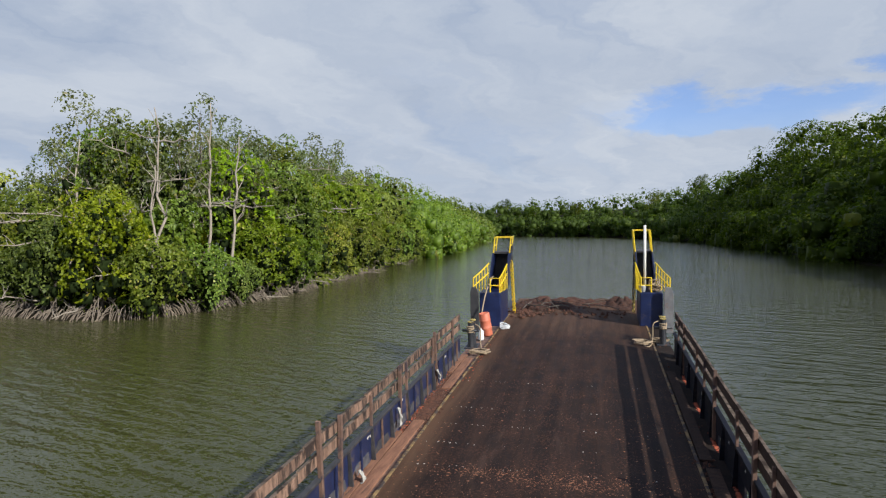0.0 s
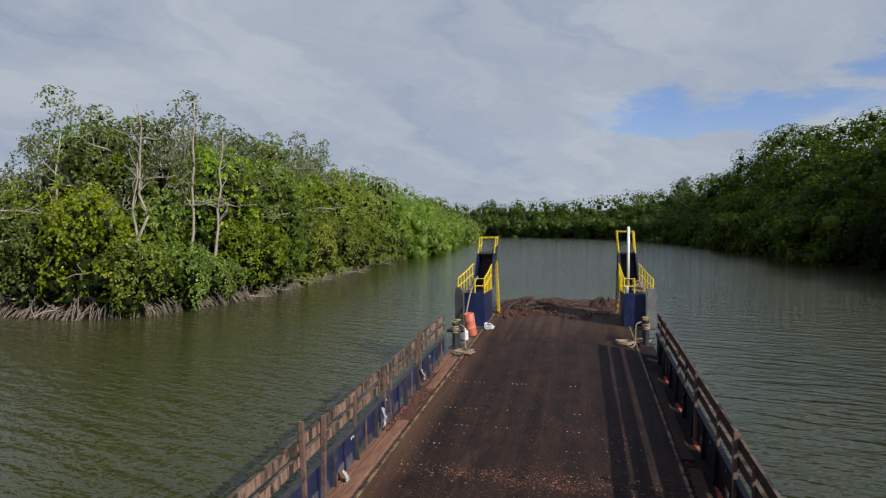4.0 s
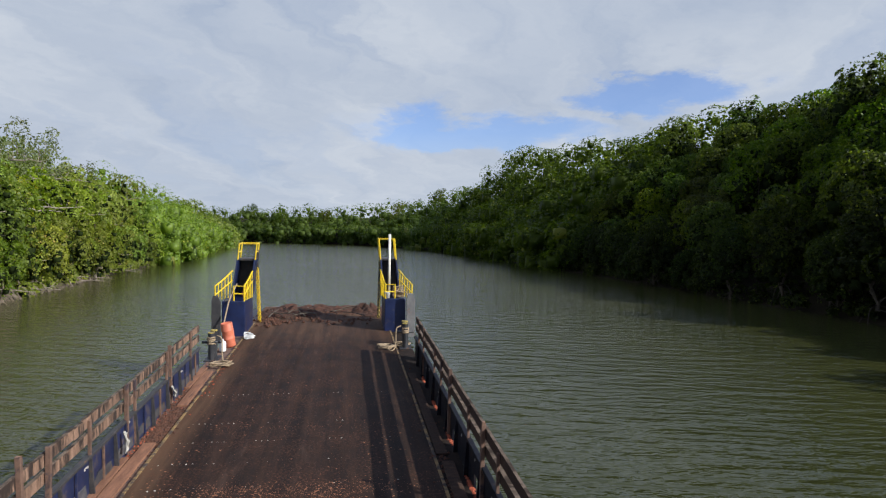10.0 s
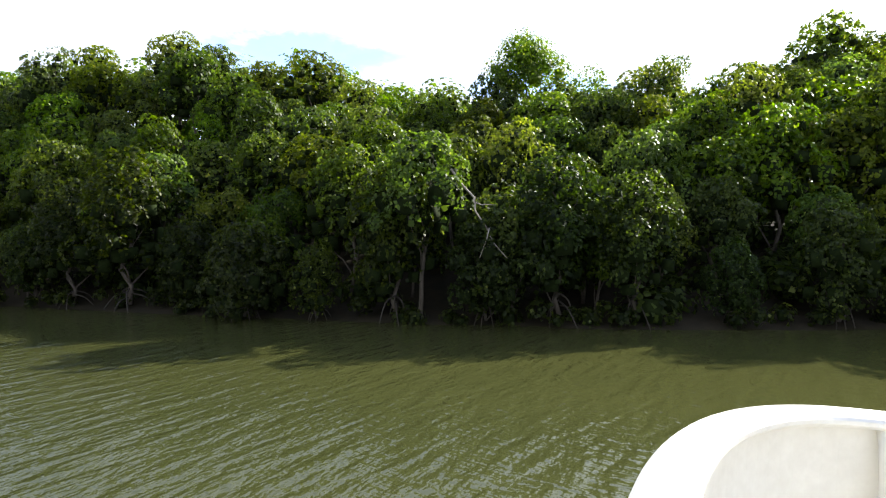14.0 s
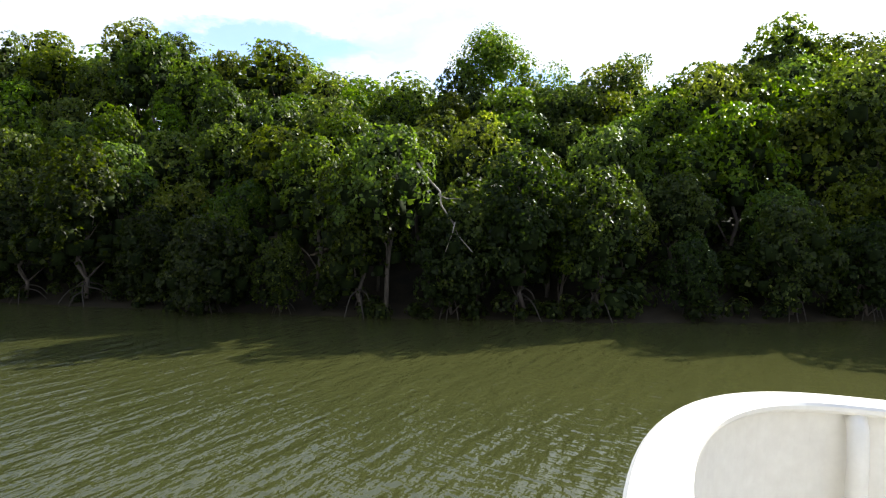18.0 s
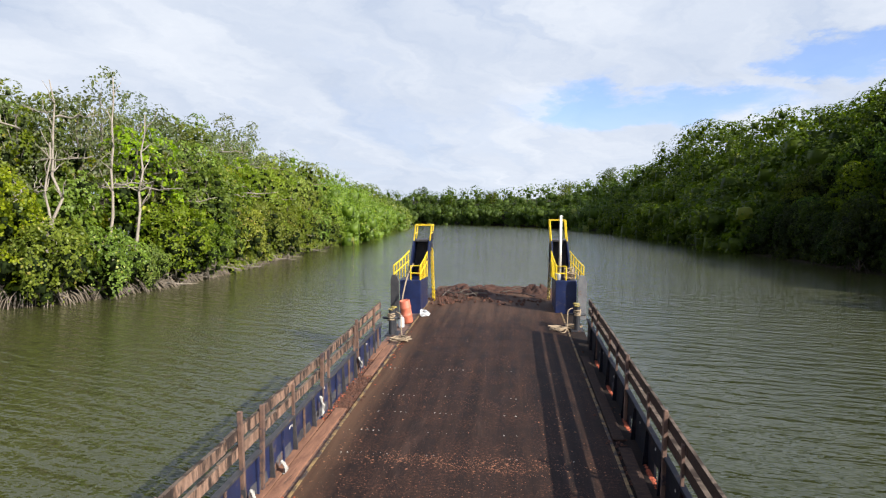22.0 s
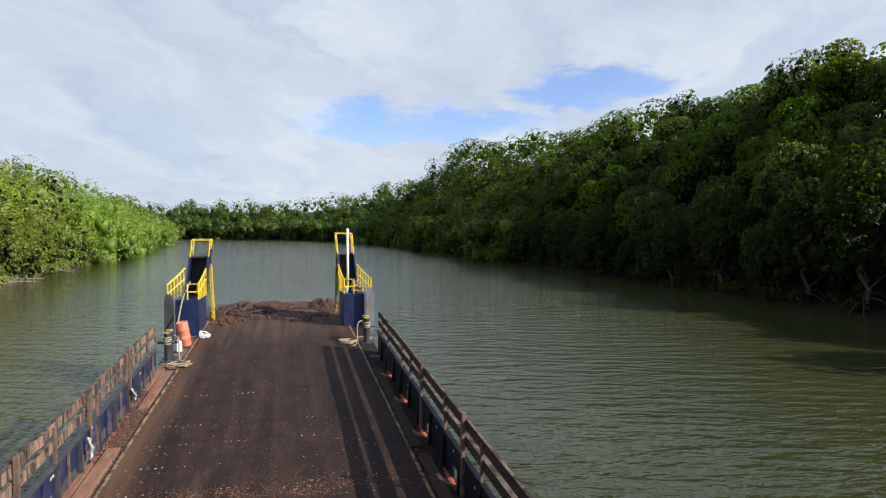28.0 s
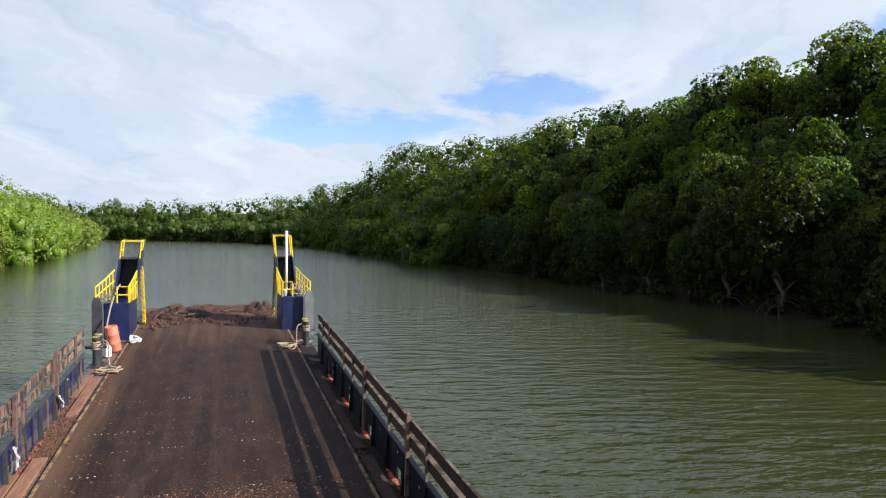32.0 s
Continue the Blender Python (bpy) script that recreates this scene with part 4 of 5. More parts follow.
part("hull", prism([(-5.5, 0), (-4.5, -1.6), (31.3, -1.6), (33.0, -0.3), (33.0, -0.16), (-5.5, -0.16)], "x", XL - 0.08, XR + 0.08), HULL, craft, "black painted steel hull")
part("gutter_plate", box(XL - 0.05, -1.0, -5.5, 29.0, -0.16, -0.04), RUSTY, craft, "rust-brown gutter plate")
part("gutter_plate", box(-1.0, XR + 0.05, -5.5, 29.0, -0.16, -0.04), SHADEGUTTER, craft, "rust-stained gutter plate coloured black-brown for shade")
for i, a in enumerate(np.arange(-5.0, 28.9, 2.4)):
    for j in range(3):
        u = (ER - EL) / 3
        part("deck_plate", box(EL + j * u + 0.001, EL + (j + 1) * u - 0.001, a + 0.001, min(a + 2.4, 28.9) - 0.001, -0.04, 0.0), DECK, craft)


def crooked_post(x, y, w_, z0, z1, r, mat):
    """A worn post that stands a little out of true, with a ragged top."""
    bm = box(-w_ / 2, w_ / 2, -w_ / 2, w_ / 2, z0, z1, 0.006)
    lx, ly, bend = r.uniform(-0.02, 0.02), r.uniform(-0.06, 0.06), r.uniform(-0.03, 0.03)
    for v in bm.verts:
        f = (v.co.z - z0) / (z1 - z0)
        v.co += Vector((x + lx * f, y + ly * f + bend * f * f, 0.02 * r.uniform(-1, 1) if f > 0.9 else 0))
    part("rail_post", bm, mat, craft)


def bulwark(x, out, far, seed, lead=0.0):
    r = random.Random(seed)
    step = 1.22
    n = int((far + 5) / step)
    for i in range(-1 if lead else 0, n):
        a = far + lead - (i + 1) * step
        port = out > 0 and i % 2 == 1
        bm = box(x, x + out * 0.04, a + 0.01, a + step - 0.01, 0.24, 0.66, 0.008)
        box(x, x + out * 0.04, a + 0.01, a + 0.36, -0.05, 0.24, bm=bm)
        box(x, x + out * 0.04, a + (0.66 if port else 0.36), a + step - 0.01, -0.05, 0.24, bm=bm)
        # To starboard, panels, rims and stiffeners use the shade-coloured copy.
        part("bulwark_panel", bm, SHADEPANEL if out > 0 else PANEL, craft, "bulwark panel coloured near black for shade" if out > 0 else "dented navy blue bulwark panel")
        part("panel_rim", box(x - out * 0.05, x + out * 0.05, a, a + step, 0.66, 0.72, 0.01), SHADEPANEL if out > 0 else DARKSTEEL, craft)
        part("stiffener", prism([(x - out * 0.005, -0.05), (x - out * 0.10, -0.05), (x - out * 0.05, 0.66), (x - out * 0.005, 0.66)], "y", a - 0.02, a + 0.02), SHADEPANEL if out > 0 else DARKSTEEL, craft)
        if out < 0:
            part("scuff_plate", prism([(a + 0.10, 0.05), (a + step - 0.12, 0.02), (a + step - 0.2, 0.20 + r.uniform(0, 0.07)), (a + 0.2 + r.uniform(0, 0.2), 0.25)], "x", x - out * 0.002, x - out * 0.014), SCUFF, craft, "scuffed grey patch plate")
            part("panel_strut", box(x - out * 0.012, x - out * 0.05, a + 0.58, a + 0.62, 0.0, 0.66, 0.004), PANEL if i % 3 else RUSTY, craft)
        if i % 2 and (out < 0 or i % 4 == 1):
            continue
        crooked_post(x - out * 0.015, a, 0.05 if out > 0 else 0.055, 0.70 if i % 4 else 0.0, 1.36 + r.uniform(-0.04, 0.10), r, RUSTY)
    for z0, z1 in ((0.90, 1.09), (1.19, 1.38)):
        a = far + 0.1
        while a > -5:
            b = max(-5, a - (r.uniform(0.35, 0.95) if out < 0 and z0 > 1 else r.uniform(2.6, 3.6)))
            dz = r.uniform(-0.02, 0.02)
            part("rail_plank", box(x + out * 0.012, x + out * 0.055, b + 0.01, a - 0.01, z0 + dz, z1 + dz, 0.008), STAINED if out < 0 else SHADEPLANK, craft)
            part("rail_edge", box(x + out * 0.008, x + out * (0.100 if out > 0 and z0 < 1 else 0.060), b + 0.012, a - 0.012, z1 + dz + 0.001, z1 + dz + 0.011), EDGING, craft, "worn brown steel edging")
            a = b


bulwark(XL, -1, 20.3, 5)
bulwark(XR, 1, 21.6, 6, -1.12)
rp = random.Random(41)
for y, h in [(9.35, 1.66), (10.1, 1.48), (13.6, 1.44), (17.0, 1.52)]:
    crooked_post(XL + 0.03, y, 0.075, 0.0, h, rp, RUSTY)
for y, h in [(10.57, 1.5), (14.15, 1.5)]:
    crooked_post(XR - 0.035, y, 0.07, 0.0, h, rp, RUSTY)


def tower(x0, x1, inner, y, top):
    """A bow tower: low box, leaning upper box, yellow guard rails."""
    s = 1 if inner == x1 else -1          # towards the middle of the craft
    o = x0 if inner == x1 else x1         # outer side
    t = under("bow_tower", mesh_bm("bow_tower", prism([(y, -0.1), (y + 2.2, -0.1), (y + 2.2, 1.35), (y, 1.35)], "x", x0, x1, 0.03), BLUE), craft, "navy blue steel bow tower")
    a, b = y + 1.0, y + 2.2
    xa, xb = (x0 + 0.18, x1 + 0.06) if s > 0 else (x0 - 0.02, x1 - 0.16)

    def tilted(bm):
        """The upper works lean towards the middle of the craft."""
        for v in bm.verts:
            v.co.x += s * (0.11 if s > 0 else 0.08) * max(0.0, v.co.z - 1.35)
        return bm
    part("tower_cheek", tilted(prism([(a, 1.35), (b, 1.35), (b, 2.85), (a + 0.25, 2.85)], "x", xa, xa + 0.06, 0.006)), BLUE, t)
    part("tower_cheek", tilted(prism([(a, 1.35), (b, 1.35), (b, 2.85), (a + 0.25, 2.85)], "x", xb - 0.06, xb, 0.006)), BLUE, t)
    part("tower_back", tilted(box(xa + 0.06, xb - 0.06, b - 0.08, b, 1.35, 2.80, 0.006)), DARKSTEEL, t)
    part("tower_cap", tilted(box(xa, xb, a + 0.5, b, 2.80, 2.88, 0.01)), DARKSTEEL, t)
    bm = bmesh.new()
    fx0, fx1 = xa + 0.02, xb - 0.03
    for yy in (a + 0.45, b - 0.05):
        tube([(fx0, yy, 2.5), (fx0, yy, top), (fx1, yy, top), (fx1, yy, 2.5)], 0.032, 8, bm=bm)
    for z in (top, top - 0.35):
        for xx in (fx0, fx1):
            tube([(xx, a + 0.45, z), (xx, b - 0.05, z)], 0.028, 8, bm=bm)
    part("top_guard_rail", tilted(bm), YELLOW, t, "yellow painted guard rail")
    bm = bmesh.new()
    m = inner - s * 0.42
    tube([(m, y + 0.05, 1.35), (m, y + 0.05, 1.93), (inner - s * 0.03, y + 0.05, 1.93), (inner - s * 0.03, y + 0.05, 1.35)], 0.03, 8, bm=bm)
    tube([(m, y + 0.05, 1.63), (inner - s * 0.03, y + 0.05, 1.63)], 0.025, 8, bm=bm)
    part("front_guard_rail", bm, YELLOW, t, "yellow painted guard rail")
    for xx, flare in ((inner - s * 0.03, 0.16 * s), (o - s * 0.26, 0.46 * s)):
        bm = bmesh.new()
        tube([(xx, y + 0.05, 1.34), (xx, y + 0.05, 1.93), (xx + flare * 0.5, y + 0.65, 2.14), (xx + flare, y + 1.25, 2.42)], 0.03, 8, bm=bm)
        tube([(xx, y + 0.05, 1.58), (xx + flare, y + 1.2, 2.02)], 0.024, 8, bm=bm)
        for k in range(1, 6):
            f = k / 5.5
            tube([(xx + flare * f, y + 0.05 + 1.2 * f, 1.34), (xx + flare * f, y + 0.05 + 1.2 * f, 1.93 + 0.42 * f)], 0.022, 6, bm=bm)
        part("side_guard_rail", bm, YELLOW, t, "yellow sloping guard rail")
    return t


tower(-4.72, -3.86, -3.86, 25.6, 3.50)
TR = tower(1.62, 2.48, 1.62, 26.2, 3.72)
part("mast_pole", tube([(1.80, 26.35, 1.5), (1.80, 26.35, 4.0)], 0.055, 10), WHITE, TR, "white pole", smooth=True)
for x, y in ((-5.05, 25.3), (2.50, 25.9)):
    part("fin_plate", prism([(x, -0.2), (x + 0.34, -0.2), (x + 0.34, 1.35), (x + 0.24, 1.6), (x + 0.06, 1.6), (x, 1.4)], "y", y, y + 0.08, 0.01), DARKSTEEL if x < 0 else GREYSTEEL, craft, "dark rounded fin plate" if x < 0 else "grey rounded fin plate")


def chain(x, y0, z0, y1, z1, mat, label, bare=0):
    n = 22
    d = Vector((0, y1 - y0, z1 - z0))
    q = d.to_track_quat("Z", "X")
    ring = [(0.075 * math.cos(a), 0, 0.095 * math.sin(a)) for a in np.linspace(0, 2 * math.pi, 10, endpoint=False)]
    me = mesh_bm("link", tube(ring, 0.021, 6, closed=True), mat, True)
    worn = mesh_bm("link", tube(ring, 0.021, 6, closed=True), DARKSTEEL, True)
    head = part("chain_shackle", box(x - 0.07, x + 0.07, y0 - 0.07, y0 + 0.07, z0 - 0.02, z0 + 0.16, 0.02), DARKSTEEL, craft)
    for i in range(n):
        ob = under("chain_link", worn if i < bare else me, craft, "bare dark chain link" if i < bare else label if i == bare else "")
        p = Vector((x, y0, z0)) + d * (i + 0.5) / n
        ob.matrix_basis = Matrix.Translation(p) @ q.to_matrix().to_4x4() @ Matrix.Rotation(radians(45 + 90 * (i % 2)), 4, "Z")


chain(-3.66, 27.6, 2.55, 28.4, 0.05, YELLOW, "yellow painted chain link", 1)
chain(1.52, 28.2, 2.55, 29.2, 0.05, WORNYELLOW, "worn dull yellow chain link", 6)

# ramp at the bow
part("bow_ramp", prism([(28.95, -0.10), (28.95, 0.0), (32.0, 0.10), (32.6, 0.02), (32.6, -0.12)], "x", EL, ER, 0.01), DECK, craft, "mud-caked bow ramp")

# ---- bridge wing round the eye ----
WING = 4.675


def wing_line():
    """The plan of the wing's bulwark: straight front, rounded corner, straight side."""
    out = [Vector((-2.6 + 3.27 * k / 9, 0.34 - 0.17 * (k / 9) ** 2, 0)) for k in range(9)]
    for k in range(25):
        a = math.pi / 2 * (1 - k / 24)
        out.append(Vector((0.676 + 1.327 * max(0.0, math.cos(a)) ** 0.85, -0.482 + 0.653 * max(0.0, math.sin(a)) ** 0.85, 0)))
    return out + [Vector((2.0, -0.482 - 1.24 * k / 8, 0)) for k in range(1, 9)]


RIM = wing_line()


def sweep(line, section, closed=True):
    """A section of (inward, up) points carried along a line in plan."""
    b = bmesh.new()
    rings = []
    for i, p in enumerate(line):
        d = (line[min(i + 1, len(line) - 1)] - line[max(i - 1, 0)]).normalized()
        inw = Vector((d.y, -d.x, 0))
        rings.append([b.verts.new(p + inw * u + Vector((0, 0, v))) for u, v in section])
    n = len(section)
    for lo, hi in zip(rings, rings[1:]):
        for k in range(n):
            b.faces.new((lo[k], lo[(k + 1) % n], hi[(k + 1) % n], hi[k]))
    b.faces.new(rings[0])
    b.faces.new(rings[-1][::-1])
    bmesh.ops.recalc_face_normals(b, faces=b.faces)
    return b


wing = under("bridge_wing", mesh_bm("bridge_wing", prism([(p.x, p.y) for p in RIM] + [(1.95, -4.6), (-2.6, -4.6)], "z", 3.50, 3.58), WHITE), craft, "white painted bridge wing")
part("wing_bulwark", sweep(RIM, [(0.0, 3.5), (0.02, 3.5), (0.02, WING - 0.02), (0.0, WING - 0.02)]), WHITE, wing, "white curved bulwark plate", smooth=False)
part("bulwark_cap", sweep(RIM, [(-0.064, WING - 0.03), (0.055, WING - 0.03), (0.064, WING - 0.02), (0.064, WING - 0.008), (0.055, WING), (-0.055, WING), (-0.064, WING - 0.008)]), WHITE, wing, "white rounded cap rail")
part("bulwark_rib", tube([(1.975, -0.49, WING - 0.03), (1.945, -0.49, WING - 0.07), (1.925, -0.49, WING - 0.17), (1.92, -0.49, 3.55)], 0.03, 8), WHITE, wing, "white vertical stiffening rib", smooth=True)
part("end_bracket", prism([(-1.36, WING + 0.01), (-1.78, WING + 0.01), (-1.78, WING - 0.22), (-1.70, WING - 0.22), (-1.60, WING - 0.05), (-1.36, WING - 0.012)], "x", 1.93, 2.12, 0.008), WHITE, wing, "white end bracket")
part("side_rail", tube([(1.99, -1.66, WING - 0.13), (1.96, -2.2, WING - 0.13), (1.93, -4.5, WING - 0.13)], 0.035, 10), WHITE, wing, "white pipe side rail", smooth=True)
for y in (-2.4, -3.4, -4.4):
    part("rail_stanchion", tube([(1.94, y, 3.55), (1.94, y, WING - 0.14)], 0.025, 8), WHITE, wing, smooth=True)
part("wing_support", box(-2.4, 1.6, -4.4, -4.2, -0.05, 3.5, 0.02), WHITE, wing, "white bridge front")

# ---- loose things on the deck ----


def aboard(name, x, y, z, label, category, group="", turn=0.0):
    return thing(name, CRAFT @ pose(x, y, z, 0, 0, turn), label, category, group)


def bollard(x, y, s):
    t = aboard("bollard", x, y, -0.04, "black steel mooring bollard with yellow caps wrapped in rope", "bollard", "bow bollards")
    part("base_plate", box(-0.22, 0.22, -0.38, 0.38, 0, 0.05, 0.01), HULL, t)
    for yy in (-0.2, 0.2):
        part("post", tube([(0, yy, 0.03), (0, yy, 0.92)], 0.105, 14), HULL, t, smooth=False)
        part("cap", tube([(0, yy, 0.92), (0, yy, 0.95)], 0.115, 14), WORNYELLOW, t, "worn yellow painted cap")
    part("cross_bar", tube([(-0.3 * s, -0.2, 0.62), (0.3 * s, -0.2, 0.62)], 0.045, 8), HULL, t, smooth=True)
    r = random.Random(int(y * 10))
    turns = [(0.115 * math.cos(a * 0.9) + r.uniform(-0.02, 0.02), -0.2 + 0.115 * math.sin(a * 0.9), 0.55 + 0.24 * (a / 30) + r.uniform(-0.03, 0.03)) for a in range(30)]
    rp = aboard("mooring_rope", x, y, -0.04, "pale mooring rope wound on a bollard and hanging to the deck", "rope", "mooring ropes")
    part("winding", tube(turns, 0.026, 6), ROPE, rp, smooth=True)
    part("hanging_end", tube(spline([(0.16 * s, -0.2, 0.85), (0.34 * s, -0.3, 0.75), (0.36 * s, -0.34, 0.3), (0.42 * s, -0.5, 0.07), (0.55 * s, -0.75, 0.06), (0.7 * s, -0.5, 0.06)], 6), 0.022, 6), ROPE, rp, smooth=True)


bollard(-4.33, 21.9, 1)
bollard(2.20, 23.3, -1)


def coil(x, y, r0, n, seed, label):
    r = random.Random(seed)
    t = aboard("rope_coil", x, y, 0.0, label, "rope", "mooring ropes")
    pts = []
    for i in range(n):
        a = i * 0.62
        q = r0 * (0.45 + 0.55 * r.random())
        pts.append((q * math.cos(a) * 1.5, q * math.sin(a), 0.035 + 0.11 * i / n + r.uniform(0, 0.02)))
    part("rope", tube(spline(pts, 3), 0.022, 6), ROPE, t, smooth=True)


coil(-3.85, 20.7, 0.26, 34, 1, "pale rope lying in a loose heap on the deck")
coil(1.50, 22.9, 0.24, 36, 2, "sunlit pale rope heaped on the deck")
coil(2.10, 23.3, 0.22, 30, 3, "grey rope heap beside the bollard")

drum = aboard("plastic_drum", -4.12, 23.7, 0.0, "faded red plastic drum leaning beside the bow tower", "drum")
drum.matrix_world = CRAFT @ pose(-4.08, 23.7, 0.0, 0, -9, 20)
prof = [(0.0, 0.0), (0.19, 0.0), (0.205, 0.03), (0.205, 0.26), (0.215, 0.28), (0.215, 0.31), (0.205, 0.33), (0.205, 0.56), (0.215, 0.58), (0.215, 0.61), (0.205, 0.63), (0.205, 0.84), (0.19, 0.87), (0.175, 0.87), (0.17, 0.83), (0.0, 0.83)]


def lathe(profile, n):
    b = bmesh.new()
    rings = [[b.verts.new((r * math.cos(2 * math.pi * k / n), r * math.sin(2 * math.pi * k / n), z)) for k in range(n)] if r > 0 else [b.verts.new((0, 0, z))] for r, z in profile]
    for lo, hi in zip(rings, rings[1:]):
        for k in range(n):
            f = [lo[k % len(lo)], lo[(k + 1) % len(lo)], hi[(k + 1) % len(hi)], hi[k % len(hi)]]
            b.faces.new(list(dict.fromkeys(f)))
    bmesh.ops.recalc_face_normals(b, faces=b.faces)
    return b


part("drum_body", lathe(prof, 20), ORANGE, drum, smooth=True)
part("bung", tube([(0.1, 0, 0.83), (0.1, 0, 0.86)], 0.03, 10), ORANGE, drum)
can = aboard("jerrycan", -4.2, 22.9, 0.0, "white plastic jerrycan standing by the bulwark", "jerrycan", turn=25)
part("can_body", box(-0.09, 0.09, -0.13, 0.13, 0, 0.36, 0.03), PLASTIC, can)
part("can_handle", tube([(0, -0.09, 0.35), (0, -0.07, 0.42), (0, 0.05, 0.42), (0, 0.07, 0.35)], 0.018, 6), PLASTIC, can)
part("can_cap", tube([(0, 0.09, 0.35), (0, 0.09, 0.41)], 0.03, 10), ORANGE, can, "red screw cap")
heap = aboard("white_rope_heap", -3.62, 25.0, 0.0, "white rope heaped at the foot of the blue tower", "rope", "mooring ropes")
rr = random.Random(9)
part("rope", tube(spline([(rr.uniform(-0.2, 0.2), rr.uniform(-0.2, 0.2), 0.03 + 0.3 * rr.random() * (1 - abs(i - 20) / 26)) for i in range(46)], 3), 0.018, 6), PLASTIC, heap, smooth=True)
line = aboard("tower_rope", -4.4, 25.3, 0.0, "brown rope hanging from the tower rail to the deck", "rope", "mooring ropes")
part("rope", tube(spline([(0.15, 0.9, 1.95), (0.0, 0.3, 1.5), (-0.08, -0.1, 1.0), (-0.12, -0.5, 0.4), (0.1, -1.2, 0.05), (0.35, -1.6, 0.04)], 6), 0.03, 6), ROPE, line, smooth=True)

# boards along the port gutter
rb = random.Random(12)
for x, y0, y1, w_, z in [(-4.12, 8.5, 14.2, 0.26, -0.01), (-4.38, 9.0, 13.4, 0.22, 0.0), (-4.1, 16.8, 20.2, 0.24, -0.01), (-4.35, 18.4, 20.6, 0.2, 0.0)]:
    bd = aboard("gutter_board", x, (y0 + y1) / 2, z, "weathered brown board lying in the gutter", "board", "gutter boards", rb.uniform(-1.2, 1.2))
    h = (y1 - y0) / 2
    part("board", box(-w_ / 2, w_ / 2, -h, h, -0.03, 0.02, 0.006), BOARD, bd)
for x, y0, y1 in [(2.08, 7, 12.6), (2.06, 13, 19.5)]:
    bd = aboard("gutter_board", x, (y0 + y1) / 2, -0.01, "worn board lying in the gutter, coloured dark for shade", "board", "gutter boards", rb.uniform(-0.6, 0.6))
    part("board", box(-0.12, 0.12, (y0 - y1) / 2, (y1 - y0) / 2, -0.03, 0.015, 0.006), SHADEPLANK, bd)
for s, x in ((1, EL), (-1, ER)):
    a = -5.0
    while a < 28:
        b = a + rb.uniform(2.5, 4.5)
        part("edge_strip", box(x - 0.03, x + 0.03, a, min(b, 28.4) - 0.02, -0.035, 0.018, 0.005), EDGE, craft, "worn yellow edge strip")
        a = b


def scatter(name, mat, label, category, spots, size, seed, squash=0.5):
    """Many small broken crumbs, as one sheet of stuff on the deck. spots: x, y, spread x, spread y, count."""
    rng = np.random.default_rng(seed)
    v, f = [], []
    for x, y, sx, sy, n in spots:
        for _ in range(n):
            c = np.array([x + rng.normal() * sx, y + rng.normal() * sy, 0.0])
            s = size * rng.uniform(0.4, 1.5)
            q = rng.normal(size=(6, 3)) * 0.15 + np.array([(1, 0, 0), (-1, 0, 0), (0, 1, 0), (0, -1, 0), (0, 0, 1), (0, 0, -0.3)])
            t = rng.random() * 6.28
            rot = np.array([(math.cos(t), -math.sin(t), 0), (math.sin(t), math.cos(t), 0), (0, 0, squash)])
            k = len(v)
            base = -0.04 if not (EL < c[0] < ER) else 0.0
            v += [tuple(p) for p in (q @ rot.T) * s + c + np.array([0, 0, base + s * squash * 0.3])]
            f += [(k + a, k + b, k + d) for a, b, d in ((0, 2, 4), (2, 1, 4), (1, 3, 4), (3, 0, 4), (2, 0, 5), (1, 2, 5), (3, 1, 5), (0, 3, 5))]
    ob = new(name, mesh_of(name, v, f, mat))
    ob.matrix_world = CRAFT
    return tagged(ob, label, category, kind="stuff")


scatter("gutter_crumbs", CRUMB, "red laterite crumbs along the gutters", "debris", [(-4.3, 12.5, 0.10, 2.5, 120), (-4.3, 9.8, 0.06, 0.8, 300), (-4.05, 9.3, 0.10, 0.5, 120), (-4.34, 14.6, 0.03, 2.6, 220), (-3.75, 19.5, 0.1, 1.5, 60), *[(2.37, 9.05 + 2.44 * k, 0.016, 0.20, 200) for k in range(5)]], 0.024, 1)
scatter("gutter_chips", RUBBLE, "heaped red-brown chips and bark in the port gutter", "debris", [(-4.12, 15.3, 0.13, 0.9, 900), (-4.2, 13.6, 0.10, 1.0, 260), (-4.25, 17.6, 0.08, 1.4, 300), (2.0, 12.0, 0.10, 4.0, 320)], 0.034, 8, 0.6)
scatter("deck_litter", LITTER, "dry orange leaf litter and chips strewn over the deck", "debris", [(-1.0, 11.6, 1.5, 0.22, 760), (-0.4, 11.3, 0.5, 0.10, 200), (-2.2, 11.7, 0.4, 0.12, 160), (-1.0, 14.9, 1.6, 0.16, 200), (-1.0, 16.0, 1.6, 5, 420), (1.0, 14.0, 0.4, 3, 100), (-2.0, 10.4, 1.4, 0.5, 420), (-1.2, 17.5, 1.5, 0.12, 130), (0.2, 9.2, 1.2, 0.8, 320)], 0.0095, 2, 0.4)
scatter("dead_leaves", LITTER, "larger dry orange leaves caught along the deck seams", "debris", [(-1.0, 11.5, 1.5, 0.14, 130), (0.9, 13.4, 0.25, 0.9, 26), (-2.4, 16.5, 0.8, 3.0, 40), (-3.4, 12.6, 0.2, 1.6, 40)], 0.021, 12, 0.25)
scatter("deck_studs", PALE, "rows of small pale worn studs across the deck", "studs", [(x + 0.13 * k, y, 0.004, 0.012, 1) for y in (11.8, 12.95, 14.1, 15.3, 17.6) for x, n in ((-3.6, 9), (-1.9, 4), (-0.3, 3), (0.9, 2)) for k in range(n) if (k * 7 + int(y * 3)) % 5], 0.014, 3, 0.5)

# mud and broken matter on the ramp


